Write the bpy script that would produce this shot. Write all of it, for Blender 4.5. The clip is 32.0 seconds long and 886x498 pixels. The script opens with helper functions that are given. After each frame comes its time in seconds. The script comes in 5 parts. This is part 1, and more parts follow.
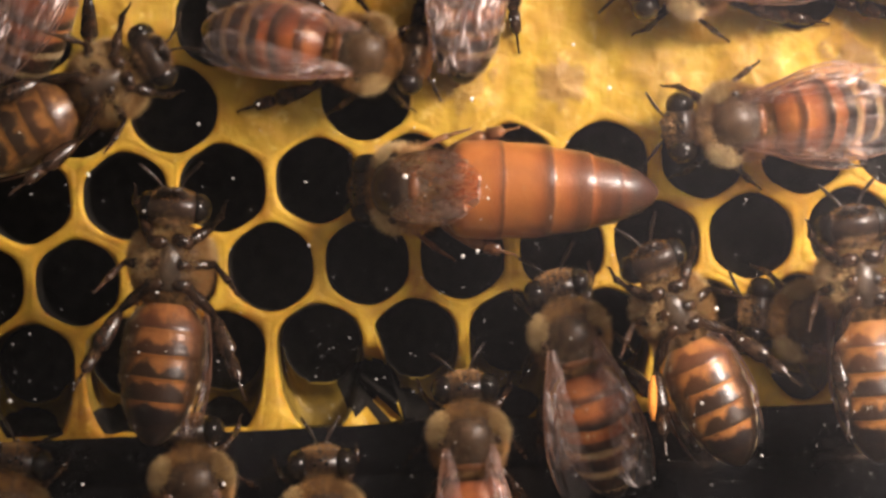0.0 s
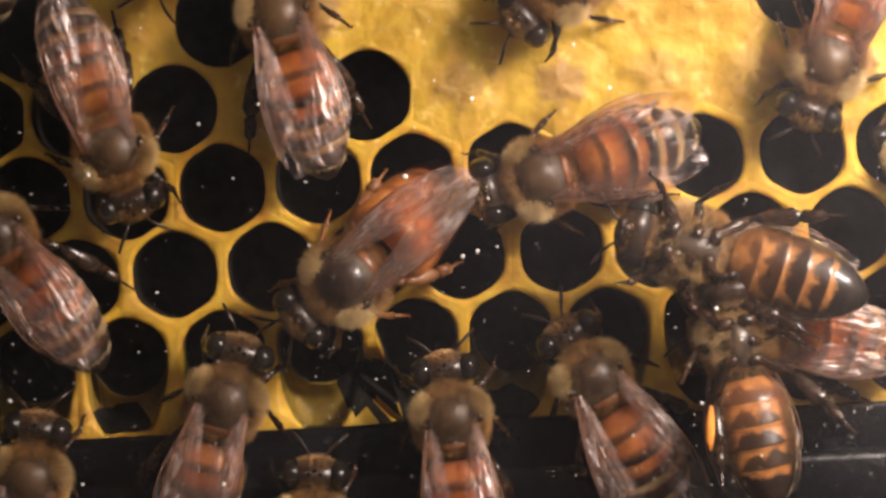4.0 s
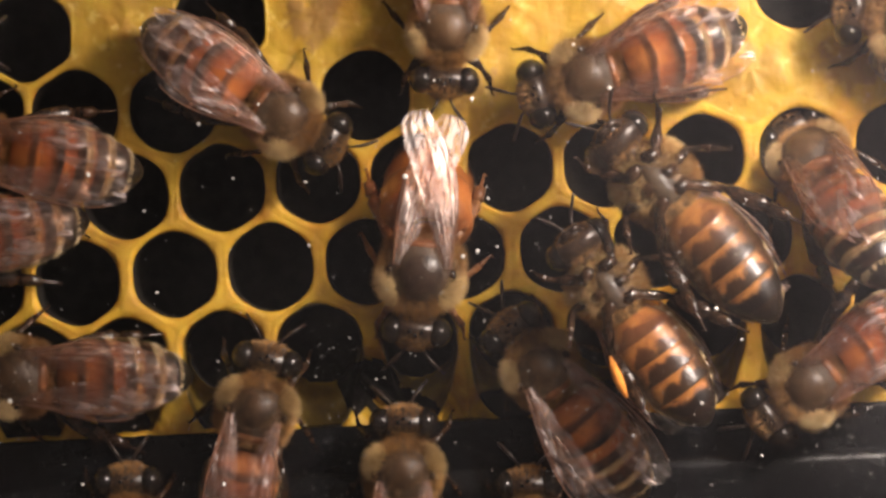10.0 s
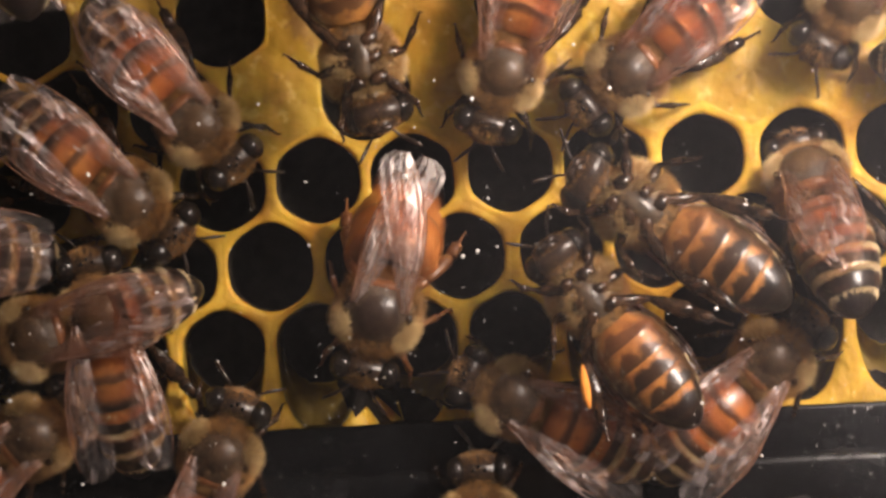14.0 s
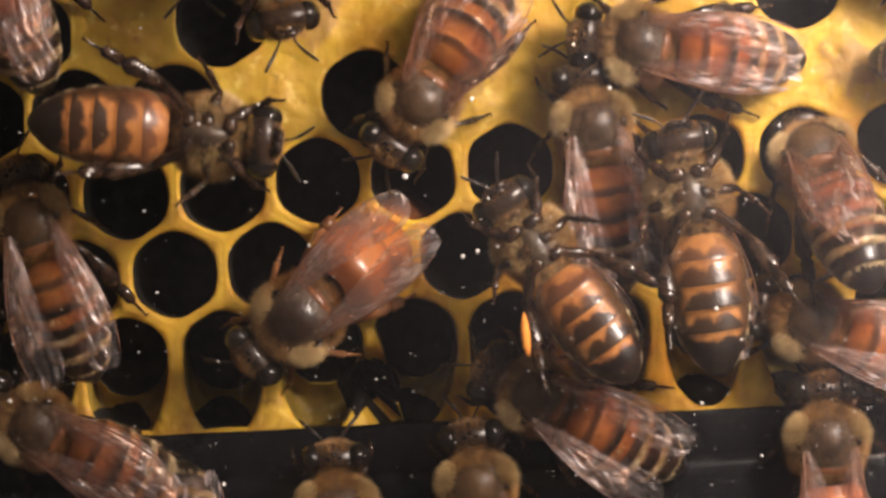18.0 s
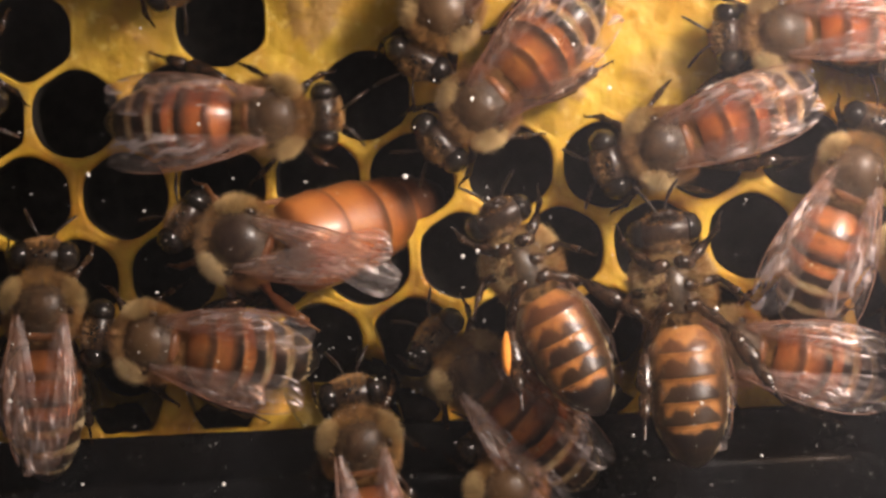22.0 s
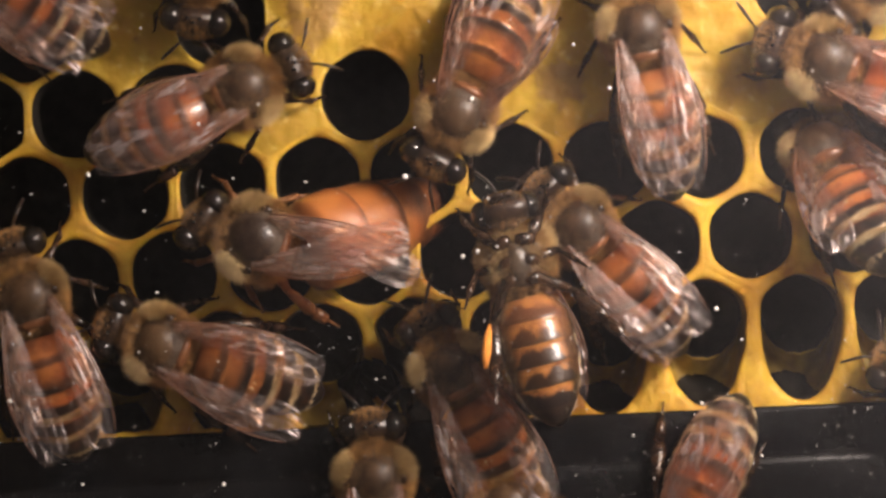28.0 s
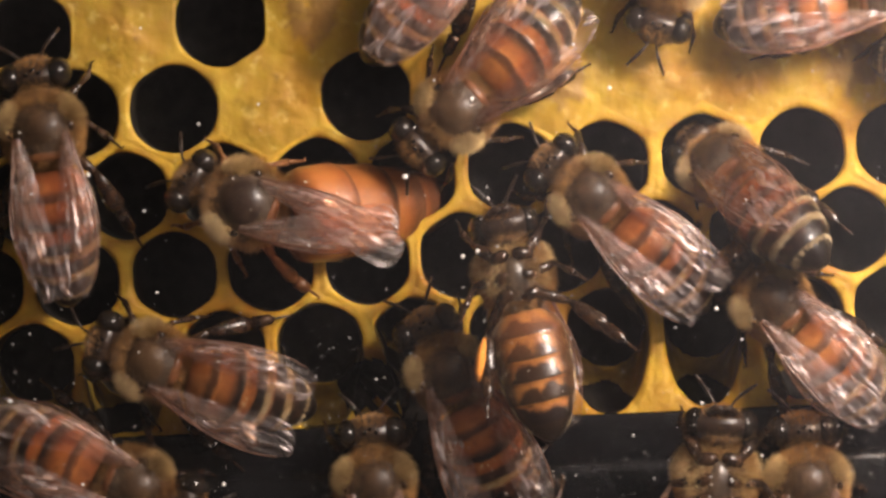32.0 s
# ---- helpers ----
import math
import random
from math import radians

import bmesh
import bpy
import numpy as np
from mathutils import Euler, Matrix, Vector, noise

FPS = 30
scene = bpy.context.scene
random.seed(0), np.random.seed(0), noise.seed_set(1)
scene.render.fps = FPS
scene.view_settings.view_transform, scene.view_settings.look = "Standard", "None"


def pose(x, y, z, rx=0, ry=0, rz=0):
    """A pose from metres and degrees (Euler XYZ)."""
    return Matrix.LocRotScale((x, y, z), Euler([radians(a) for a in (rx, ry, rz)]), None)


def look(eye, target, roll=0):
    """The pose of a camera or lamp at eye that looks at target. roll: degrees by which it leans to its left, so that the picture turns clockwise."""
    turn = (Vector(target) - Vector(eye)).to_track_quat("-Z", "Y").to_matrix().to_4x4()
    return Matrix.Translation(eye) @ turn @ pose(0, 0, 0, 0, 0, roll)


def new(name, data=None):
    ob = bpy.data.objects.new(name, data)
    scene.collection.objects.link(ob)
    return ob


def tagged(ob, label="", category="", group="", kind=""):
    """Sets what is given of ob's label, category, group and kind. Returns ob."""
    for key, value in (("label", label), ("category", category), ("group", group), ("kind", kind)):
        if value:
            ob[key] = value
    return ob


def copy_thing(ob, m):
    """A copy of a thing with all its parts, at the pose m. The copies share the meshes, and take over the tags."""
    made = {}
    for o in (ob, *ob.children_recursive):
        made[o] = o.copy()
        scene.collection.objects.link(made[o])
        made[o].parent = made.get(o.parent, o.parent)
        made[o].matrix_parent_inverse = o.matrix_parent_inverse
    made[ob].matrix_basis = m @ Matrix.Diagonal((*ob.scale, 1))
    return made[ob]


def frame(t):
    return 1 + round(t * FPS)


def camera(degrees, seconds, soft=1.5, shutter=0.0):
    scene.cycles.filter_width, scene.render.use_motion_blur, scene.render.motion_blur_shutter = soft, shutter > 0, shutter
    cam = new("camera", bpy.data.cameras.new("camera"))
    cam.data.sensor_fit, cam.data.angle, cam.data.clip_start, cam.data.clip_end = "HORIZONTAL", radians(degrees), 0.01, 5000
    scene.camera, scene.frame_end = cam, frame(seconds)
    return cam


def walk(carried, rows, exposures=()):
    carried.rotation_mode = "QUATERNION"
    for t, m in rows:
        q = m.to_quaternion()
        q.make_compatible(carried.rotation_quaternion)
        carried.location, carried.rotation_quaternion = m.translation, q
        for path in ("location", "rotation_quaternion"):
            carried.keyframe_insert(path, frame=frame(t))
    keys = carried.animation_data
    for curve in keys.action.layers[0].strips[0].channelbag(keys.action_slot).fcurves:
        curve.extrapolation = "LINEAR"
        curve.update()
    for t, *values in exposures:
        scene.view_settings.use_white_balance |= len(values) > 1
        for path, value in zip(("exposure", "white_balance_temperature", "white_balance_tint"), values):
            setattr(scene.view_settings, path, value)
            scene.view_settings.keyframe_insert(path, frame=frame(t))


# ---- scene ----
# Units: the place is a few centimetres wide, so sizes below are in millimetres times U.
U = 0.001
VIEW = 15.0
DIST = 24.58 / math.tan(radians(VIEW / 2))
cam = camera(VIEW, 32.0, soft=2.9, shutter=0.4)
EYE = look((0, -DIST * U, 0), (0, 0, 0))
walk(cam, [(0, EYE), (32.0, EYE)])

# ---- light ----
world = bpy.data.worlds.new("dim_room")
scene.world = world
world.use_nodes = True
world.node_tree.nodes["Background"].inputs[0].default_value = (1.0, 0.84, 0.72, 1)
world.node_tree.nodes["Background"].inputs[1].default_value = 0.030


def area_lamp(name, eye, target, size, watts, colour):
    data = bpy.data.lights.new(name, "AREA")
    data.shape, data.size, data.energy, data.color = "DISK", size * U, watts, colour
    ob = new(name, data)
    ob.matrix_basis = look([c * U for c in eye], [c * U for c in target])
    return ob


area_lamp("key_lamp", (56, -61, 42), (16, 0, 8), 20, 0.088, (1.0, 0.835, 0.755))
# Weak fill added at the upper left, with no known lamp behind it.
area_lamp("second_lamp", (-60, -175, 85), (0, 0, 0), 40, 0.0024, (1.0, 0.82, 0.70))
scene.view_settings.exposure = 0.0


# ---- materials ----
def material(name, colour, other=None, rough=0.5, scale=1200, bump=0.0, bump_scale=3000, metal=0.0, coat=0.0, sss=0.0, vary=0.0, spec=0.5):
    """A surface of two mixed tones with fine relief; scales are per metre."""
    m = bpy.data.materials.new(name)
    m.use_nodes = True
    nt = m.node_tree
    b = nt.nodes["Principled BSDF"]
    b.inputs["Roughness"].default_value = rough
    b.inputs["Metallic"].default_value = metal
    b.inputs["Coat Weight"].default_value = coat
    b.inputs["Coat Roughness"].default_value = 0.2
    b.inputs["Specular IOR Level"].default_value = spec
    if sss:
        b.inputs["Subsurface Weight"].default_value = sss
        b.inputs["Subsurface Radius"].default_value = (1.0, 0.55, 0.12)
        b.inputs["Subsurface Scale"].default_value = 0.0009
    tc = nt.nodes.new("ShaderNodeTexCoord")
    n = nt.nodes.new("ShaderNodeTexNoise")
    n.inputs["Scale"].default_value, n.inputs["Detail"].default_value = scale, 5
    nt.links.new(tc.outputs["Object"], n.inputs["Vector"])
    ramp = nt.nodes.new("ShaderNodeValToRGB")
    ramp.color_ramp.elements[0].position, ramp.color_ramp.elements[1].position = 0.36, 0.66
    ramp.color_ramp.elements[0].color = (*colour, 1)
    ramp.color_ramp.elements[1].color = (*(other or colour), 1)
    nt.links.new(n.outputs["Fac"], ramp.inputs["Fac"])
    last = ramp.outputs["Color"]
    if vary:
        last = varied(nt, last, vary)
    nt.links.new(last, b.inputs["Base Color"])
    if bump:
        n2 = nt.nodes.new("ShaderNodeTexNoise")
        n2.inputs["Scale"].default_value, n2.inputs["Detail"].default_value = bump_scale, 4
        nt.links.new(tc.outputs["Object"], n2.inputs["Vector"])
        bp = nt.nodes.new("ShaderNodeBump")
        bp.inputs["Strength"].default_value, bp.inputs["Distance"].default_value = bump, 0.0001
        nt.links.new(n2.outputs["Fac"], bp.inputs["Height"])
        nt.links.new(bp.outputs["Normal"], b.inputs["Normal"])
    return m


def varied(nt, socket, amount):
    """Each object a little lighter or darker than the next."""
    info = nt.nodes.new("ShaderNodeObjectInfo")
    mr = nt.nodes.new("ShaderNodeMapRange")
    mr.inputs["To Min"].default_value, mr.inputs["To Max"].default_value = 1 - amount, 1 + amount
    nt.links.new(info.outputs["Random"], mr.inputs["Value"])
    hs = nt.nodes.new("ShaderNodeHueSaturation")
    nt.links.new(mr.outputs["Result"], hs.inputs["Value"])
    nt.links.new(socket, hs.inputs["Color"])
    return hs.outputs["Color"]


def calc(nt, op, a, b=None, clamp=False):
    n = nt.nodes.new("ShaderNodeMath")
    n.operation, n.use_clamp = op, clamp
    for i, v in enumerate((a, b)):
        if v is None:
            continue
        if isinstance(v, (int, float)):
            n.inputs[i].default_value = v
        else:
            nt.links.new(v, n.inputs[i])
    return n.outputs[0]


def step(nt, v, lo, hi):
    n = nt.nodes.new("ShaderNodeMapRange")
    n.interpolation_type = "SMOOTHSTEP"
    n.inputs["From Min"].default_value, n.inputs["From Max"].default_value = lo, hi
    nt.links.new(v, n.inputs["Value"])
    return n.outputs["Result"]


def blend(nt, fac, a, b):
    n = nt.nodes.new("ShaderNodeMix")
    n.data_type = "RGBA"
    nt.links.new(fac, n.inputs["Factor"])
    for sock, v in ((n.inputs[6], a), (n.inputs[7], b)):
        if isinstance(v, tuple):
            sock.default_value = (*v, 1)
        else:
            nt.links.new(v, sock)
    return n.outputs[2]


def banded(name, stops, belly, belly_dark, brown, dark, seg, tail, rough, coat, wander, mottle):
    """The abdomen's plates: stops give the back's colours by the way from the waist in millimetres; the belly is paler, with notched dark marks."""
    m = bpy.data.materials.new(name)
    m.use_nodes = True
    nt = m.node_tree
    b = nt.nodes["Principled BSDF"]
    b.inputs["Roughness"].default_value = rough
    b.inputs["Coat Weight"].default_value, b.inputs["Coat Roughness"].default_value = coat, 0.16
    tc = nt.nodes.new("ShaderNodeTexCoord")
    sep = nt.nodes.new("ShaderNodeSeparateXYZ")
    nt.links.new(tc.outputs["Object"], sep.inputs[0])
    way = nt.nodes.new("ShaderNodeSeparateXYZ")
    nt.links.new(tc.outputs["UV"], way.inputs[0])
    info = nt.nodes.new("ShaderNodeObjectInfo")

    def clouds(scale, detail, roughness, turn):
        n = nt.nodes.new("ShaderNodeTexNoise")
        n.noise_dimensions = "4D"
        n.inputs["Scale"].default_value, n.inputs["Detail"].default_value, n.inputs["Roughness"].default_value = scale, detail, roughness
        nt.links.new(tc.outputs["Object"], n.inputs["Vector"])
        nt.links.new(calc(nt, "MULTIPLY", info.outputs["Random"], turn), n.inputs["W"])
        return n.outputs["Fac"]

    wob = calc(nt, "SUBTRACT", clouds(900, 5, 0.6, 40.0), 0.5)
    along = calc(nt, "MULTIPLY", way.outputs[0], 20.0)
    side = calc(nt, "MULTIPLY", calc(nt, "ABSOLUTE", sep.outputs[1]), 1000.0)
    patch = calc(nt, "MULTIPLY", step(nt, clouds(1300, 6, 0.65, 23.0), 0.44, 0.68), mottle)
    ramp = nt.nodes.new("ShaderNodeValToRGB")
    ramp.color_ramp.interpolation = "LINEAR"
    marks = ramp.color_ramp.elements
    while len(marks) < len(stops):
        marks.new(0.5)
    for e, (at, colour) in zip(marks, stops):
        e.position = at / 20
    for e, (at, colour) in zip(marks, stops):
        e.color = (*colour, 1)
    nt.links.new(calc(nt, "DIVIDE", calc(nt, "ADD", along, calc(nt, "MULTIPLY", wob, wander)), 20.0), ramp.inputs["Fac"])
    c_top = blend(nt, calc(nt, "MULTIPLY", patch, 0.7), ramp.outputs["Color"], brown)
    # belly: a pair of dark blots on each plate, dark flanks
    ring = calc(nt, "ADD", calc(nt, "FRACT", calc(nt, "DIVIDE", calc(nt, "SUBTRACT", along, 0.25), seg)), calc(nt, "MULTIPLY", wob, 0.8))
    off = calc(nt, "ABSOLUTE", calc(nt, "SUBTRACT", side, 0.58))
    mark = step(nt, calc(nt, "SUBTRACT", calc(nt, "ADD", calc(nt, "ADD", ring, calc(nt, "MULTIPLY", wob, 0.9)), calc(nt, "MULTIPLY", along, 0.045)), calc(nt, "MULTIPLY", calc(nt, "MULTIPLY", off, off), 0.70)), 0.26, 0.62)
    flank = calc(nt, "MULTIPLY", step(nt, calc(nt, "ADD", side, calc(nt, "MULTIPLY", wob, 1.6)), 1.0, 1.6), 0.85)
    pale_belly = blend(nt, patch, belly, belly_dark)
    deep = blend(nt, step(nt, along, 0.5, 3.5), brown, dark)
    c_low = blend(nt, calc(nt, "MULTIPLY", mark, 0.93), pale_belly, deep)
    c_low = blend(nt, flank, c_low, deep)
    under = step(nt, calc(nt, "MULTIPLY", calc(nt, "SUBTRACT", way.outputs[1], 0.5), 10.0), -0.12, 0.12)
    c = blend(nt, under, c_top, c_low)
    tip = step(nt, calc(nt, "ADD", calc(nt, "ADD", along, calc(nt, "MULTIPLY", under, 0.8)), calc(nt, "MULTIPLY", wob, 1.5)), tail, tail + 0.5)
    c = blend(nt, calc(nt, "MULTIPLY", tip, 0.96), c, dark)
    tint = nt.nodes.new("ShaderNodeMix")
    tint.data_type, tint.blend_type = "RGBA", "MULTIPLY"
    tint.inputs["Factor"].default_value = 1.0
    nt.links.new(c, tint.inputs[6])
    nt.links.new(info.outputs["Color"], tint.inputs[7])
    nt.links.new(varied(nt, tint.outputs[2], 0.10), b.inputs["Base Color"])
    n2 = nt.nodes.new("ShaderNodeTexNoise")
    n2.inputs["Scale"].default_value, n2.inputs["Detail"].default_value = 5200, 3
    nt.links.new(tc.outputs["Object"], n2.inputs["Vector"])
    bp = nt.nodes.new("ShaderNodeBump")
    bp.inputs["Strength"].default_value, bp.inputs["Distance"].default_value = 0.5, 0.00005
    nt.links.new(n2.outputs["Fac"], bp.inputs["Height"])
    nt.links.new(bp.outputs["Normal"], b.inputs["Normal"])
    return m


def membrane(name, tint, gloss, amount, milk, least=0.10):
    """Wing film: mostly clear and amber-tinged, with a wrinkled pearly sheen."""
    m = bpy.data.materials.new(name)
    m.use_nodes = True
    nt = m.node_tree
    nt.nodes.remove(nt.nodes["Principled BSDF"])
    out = nt.nodes["Material Output"]
    clear = nt.nodes.new("ShaderNodeBsdfTransparent")
    clear.inputs[0].default_value = (*tint, 1)
    shine = nt.nodes.new("ShaderNodeBsdfGlossy")
    shine.inputs["Color"].default_value = (*gloss, 1)
    shine.inputs["Roughness"].default_value = 0.47
    tc = nt.nodes.new("ShaderNodeTexCoord")
    mp = nt.nodes.new("ShaderNodeMapping")
    mp.inputs["Scale"].default_value = (750, 2200, 800)
    n = nt.nodes.new("ShaderNodeTexNoise")
    n.inputs["Scale"].default_value, n.inputs["Detail"].default_value = 1.0, 4
    nt.links.new(tc.outputs["Object"], mp.inputs["Vector"])
    nt.links.new(mp.outputs["Vector"], n.inputs["Vector"])
    bp = nt.nodes.new("ShaderNodeBump")
    bp.inputs["Strength"].default_value, bp.inputs["Distance"].default_value = 1.0, 0.00026
    nt.links.new(n.outputs["Fac"], bp.inputs["Height"])
    nt.links.new(bp.outputs["Normal"], shine.inputs["Normal"])
    film = nt.nodes.new("ShaderNodeBsdfTranslucent")
    film.inputs[0].default_value = (*gloss, 1)
    skin = nt.nodes.new("ShaderNodeBsdfDiffuse")
    skin.inputs[0].default_value = (*gloss, 1)
    both = nt.nodes.new("ShaderNodeAddShader")
    nt.links.new(film.outputs[0], both.inputs[0])
    nt.links.new(skin.outputs[0], both.inputs[1])
    m1, m2 = nt.nodes.new("ShaderNodeMixShader"), nt.nodes.new("ShaderNodeMixShader")
    # the sheen lies in creases along the wing
    crease = step(nt, n.outputs["Fac"], 0.46, 0.66)
    broad = nt.nodes.new("ShaderNodeTexNoise")
    broad.noise_dimensions = "4D"
    broad.inputs["Scale"].default_value, broad.inputs["Detail"].default_value = 330, 2
    which = nt.nodes.new("ShaderNodeObjectInfo")
    nt.links.new(tc.outputs["Object"], broad.inputs["Vector"])
    nt.links.new(calc(nt, "MULTIPLY", which.outputs["Random"], 30.0), broad.inputs["W"])
    crease = calc(nt, "MULTIPLY", crease, step(nt, broad.outputs["Fac"], 0.36, 0.60))
    nt.links.new(calc(nt, "MULTIPLY", calc(nt, "ADD", calc(nt, "MULTIPLY", crease, 1.0 - least), least), amount), m1.inputs[0])
    m2.inputs[0].default_value = milk
    nt.links.new(clear.outputs[0], m1.inputs[1])
    nt.links.new(shine.outputs[0], m1.inputs[2])
    nt.links.new(m1.outputs[0], m2.inputs[1])
    nt.links.new(both.outputs[0], m2.inputs[2])
    nt.links.new(m2.outputs[0], out.inputs["Surface"])
    return m


def fur(name, top, rim, low, z_top, z_low, rough=0.6):
    """Downy thorax: bare and darker on the back, tan at the rim, greyer below; heights in millimetres."""
    m = material(name, rim, tuple(c * 0.6 for c in rim), rough, 1400, 0.7, 7000, vary=0.1)
    nt = m.node_tree
    b = nt.nodes["Principled BSDF"]
    tc = nt.nodes.new("ShaderNodeTexCoord")
    sep = nt.nodes.new("ShaderNodeSeparateXYZ")
    nt.links.new(tc.outputs["Object"], sep.inputs[0])
    n = nt.nodes.new("ShaderNodeTexNoise")
    n.inputs["Scale"].default_value, n.inputs["Detail"].default_value = 1700, 4
    nt.links.new(tc.outputs["Object"], n.inputs["Vector"])
    z = calc(nt, "ADD", calc(nt, "MULTIPLY", sep.outputs[2], 1000.0), calc(nt, "MULTIPLY", calc(nt, "SUBTRACT", n.outputs["Fac"], 0.5), 0.9))
    old = b.inputs["Base Color"].links[0].from_socket
    c = blend(nt, step(nt, z, z_top - 0.35, z_top + 0.35), old, top)
    c = blend(nt, step(nt, calc(nt, "MULTIPLY", z, -1.0), -z_low - 0.4, -z_low + 0.4), c, low)
    nt.links.new(c, b.inputs["Base Color"])
    b.inputs["Sheen Weight"].default_value = 0.08
    b.inputs["Sheen Roughness"].default_value = 0.45
    b.inputs["Sheen Tint"].default_value = (0.9, 0.7, 0.4, 1)
    return m


FUR = fur("thorax_down", (0.060, 0.036, 0.020), (0.15, 0.083, 0.030), (0.17, 0.115, 0.065), 1.0, -1.0)
BACK = material("bald_back", (0.030, 0.018, 0.010), (0.070, 0.036, 0.016), 0.36, 1500, 0.45, 6000, spec=0.38, coat=0.12)
nt = BACK.node_tree
info = nt.nodes.new("ShaderNodeObjectInfo")
base = nt.nodes["Principled BSDF"].inputs["Base Color"]
nt.links.new(blend(nt, step(nt, info.outputs["Random"], 0.2, 0.9), base.links[0].from_socket, (0.088, 0.048, 0.021)), base)
WAX = material("wax", (0.68, 0.425, 0.042), (0.44, 0.24, 0.024), 0.5, 520, 1.0, 2600, spec=0.35, sss=0.25, vary=0.04)
CAP = material("capping_wax", (0.60, 0.40, 0.046), (0.46, 0.28, 0.030), 0.52, 380, 1.0, 900, spec=0.3, sss=0.2, vary=0.03)
def stained(m, colour, scale, lo, hi, most):
    """Blots of another colour over a material."""
    nt = m.node_tree
    b = nt.nodes["Principled BSDF"]
    tc = nt.nodes.new("ShaderNodeTexCoord")
    n = nt.nodes.new("ShaderNodeTexNoise")
    n.inputs["Scale"].default_value, n.inputs["Detail"].default_value, n.inputs["Roughness"].default_value = scale, 6, 0.62
    nt.links.new(tc.outputs["Object"], n.inputs["Vector"])
    fac = calc(nt, "MULTIPLY", step(nt, n.outputs["Fac"], lo, hi), most)
    nt.links.new(blend(nt, fac, b.inputs["Base Color"].links[0].from_socket, colour), b.inputs["Base Color"])
    return m


stained(CAP, (0.46, 0.22, 0.04), 210, 0.50, 0.70, 0.5)
stained(CAP, (0.52, 0.30, 0.06), 800, 0.5, 0.66, 0.55)
stained(CAP, (0.82, 0.60, 0.19), 1000, 0.55, 0.66, 0.55)
stained(CAP, (0.30, 0.12, 0.025), 1900, 0.62, 0.72, 0.65)
# a rougher brown crown of old wax on some caps
nt = CAP.node_tree
tc, info, grit = nt.nodes.new("ShaderNodeTexCoord"), nt.nodes.new("ShaderNodeObjectInfo"), nt.nodes.new("ShaderNodeTexNoise")
grit.inputs["Scale"].default_value, grit.inputs["Detail"].default_value, grit.inputs["Roughness"].default_value = 900, 7, 0.7
nt.links.new(tc.outputs["Object"], grit.inputs["Vector"])
where = nt.nodes.new("ShaderNodeSeparateXYZ")
nt.links.new(tc.outputs["UV"], where.inputs[0])
inner = step(nt, calc(nt, "ADD", where.outputs[0], calc(nt, "MULTIPLY", calc(nt, "SUBTRACT", grit.outputs["Fac"], 0.5), 1.6)), 0.36, 0.66)
crown = calc(nt, "MULTIPLY", inner, calc(nt, "MULTIPLY", step(nt, info.outputs["Random"], 0.05, 0.6), 0.85))
base = nt.nodes["Principled BSDF"].inputs["Base Color"]
nt.links.new(blend(nt, crown, base.links[0].from_socket, (0.33, 0.19, 0.062)), base)
pits = calc(nt, "MULTIPLY", step(nt, grit.outputs["Fac"], 0.60, 0.68), calc(nt, "MULTIPLY", step(nt, where.outputs[0], 0.15, 0.5), 0.7))
nt.links.new(blend(nt, pits, base.links[0].from_socket, (0.20, 0.095, 0.03)), base)
CAP.node_tree.nodes["Bump"].inputs["Distance"].default_value = 0.00022
stained(WAX, (0.34, 0.13, 0.012), 260, 0.55, 0.72, 0.7)
stained(WAX, (0.85, 0.60, 0.12), 1500, 0.60, 0.72, 0.5)
# Darker copy of WAX: the half cells' inner shade is put into its colour.
SHADED_WAX = material("shaded_ledge_wax", (0.33, 0.22, 0.030), (0.16, 0.105, 0.02), 0.5, 700, 0.8, 2000, spec=0.3, vary=0.2)
# Black of the foundation, also painted on deep cell walls as their shade.
CELL_BLACK = material("black_foundation_and_shade", (0.012, 0.0105, 0.009), (0.024, 0.021, 0.018), 0.8, 900, 0.3, 2000, spec=0.15)
BAR = material("black_plastic", (0.004, 0.004, 0.005), (0.009, 0.009, 0.010), 0.26, 500, 0.2, 900, spec=0.35)
stained(BAR, (0.03, 0.03, 0.032), 260, 0.52, 0.74, 0.3)
stained(BAR, (0.16, 0.16, 0.16), 2600, 0.68, 0.74, 0.5)
DARK = material("dark_chitin", (0.022, 0.013, 0.009), (0.045, 0.026, 0.016), 0.30, 2200, 0.4, 5000, coat=0.2)
AMBER = material("amber_chitin", (0.20, 0.075, 0.028), (0.11, 0.045, 0.02), 0.3, 1800, 0.3, 5000)
BREAST = material("breast_chitin", (0.10, 0.072, 0.048), (0.04, 0.028, 0.02), 0.3, 1100, 0.6, 4000, coat=0.3)
EYEM = material("compound_eye", (0.010, 0.008, 0.007), (0.018, 0.013, 0.010), 0.16, 3000, 0.2, 9000, coat=0.5)
LEGM = material("leg_chitin", (0.020, 0.012, 0.008), (0.055, 0.027, 0.014), 0.22, 1800, 0.3, 5000, coat=0.4)
QLEG = material("red_leg_chitin", (0.13, 0.048, 0.017), (0.22, 0.095, 0.034), 0.32, 1800, 0.3, 5000)
HAIR = material("tan_hair", (0.42, 0.218, 0.064), (0.20, 0.098, 0.030), 0.6, 900, vary=0.15)
CREAM = material("cream_hair", (0.68, 0.49, 0.23), (0.48, 0.33, 0.14), 0.6, 900)
DOWN = material("brown_down", (0.18, 0.10, 0.042), (0.095, 0.052, 0.022), 0.6, 900, vary=0.12)
PALE = material("pale_hair", (0.46, 0.35, 0.195), (0.32, 0.23, 0.12), 0.6, 900, vary=0.12)
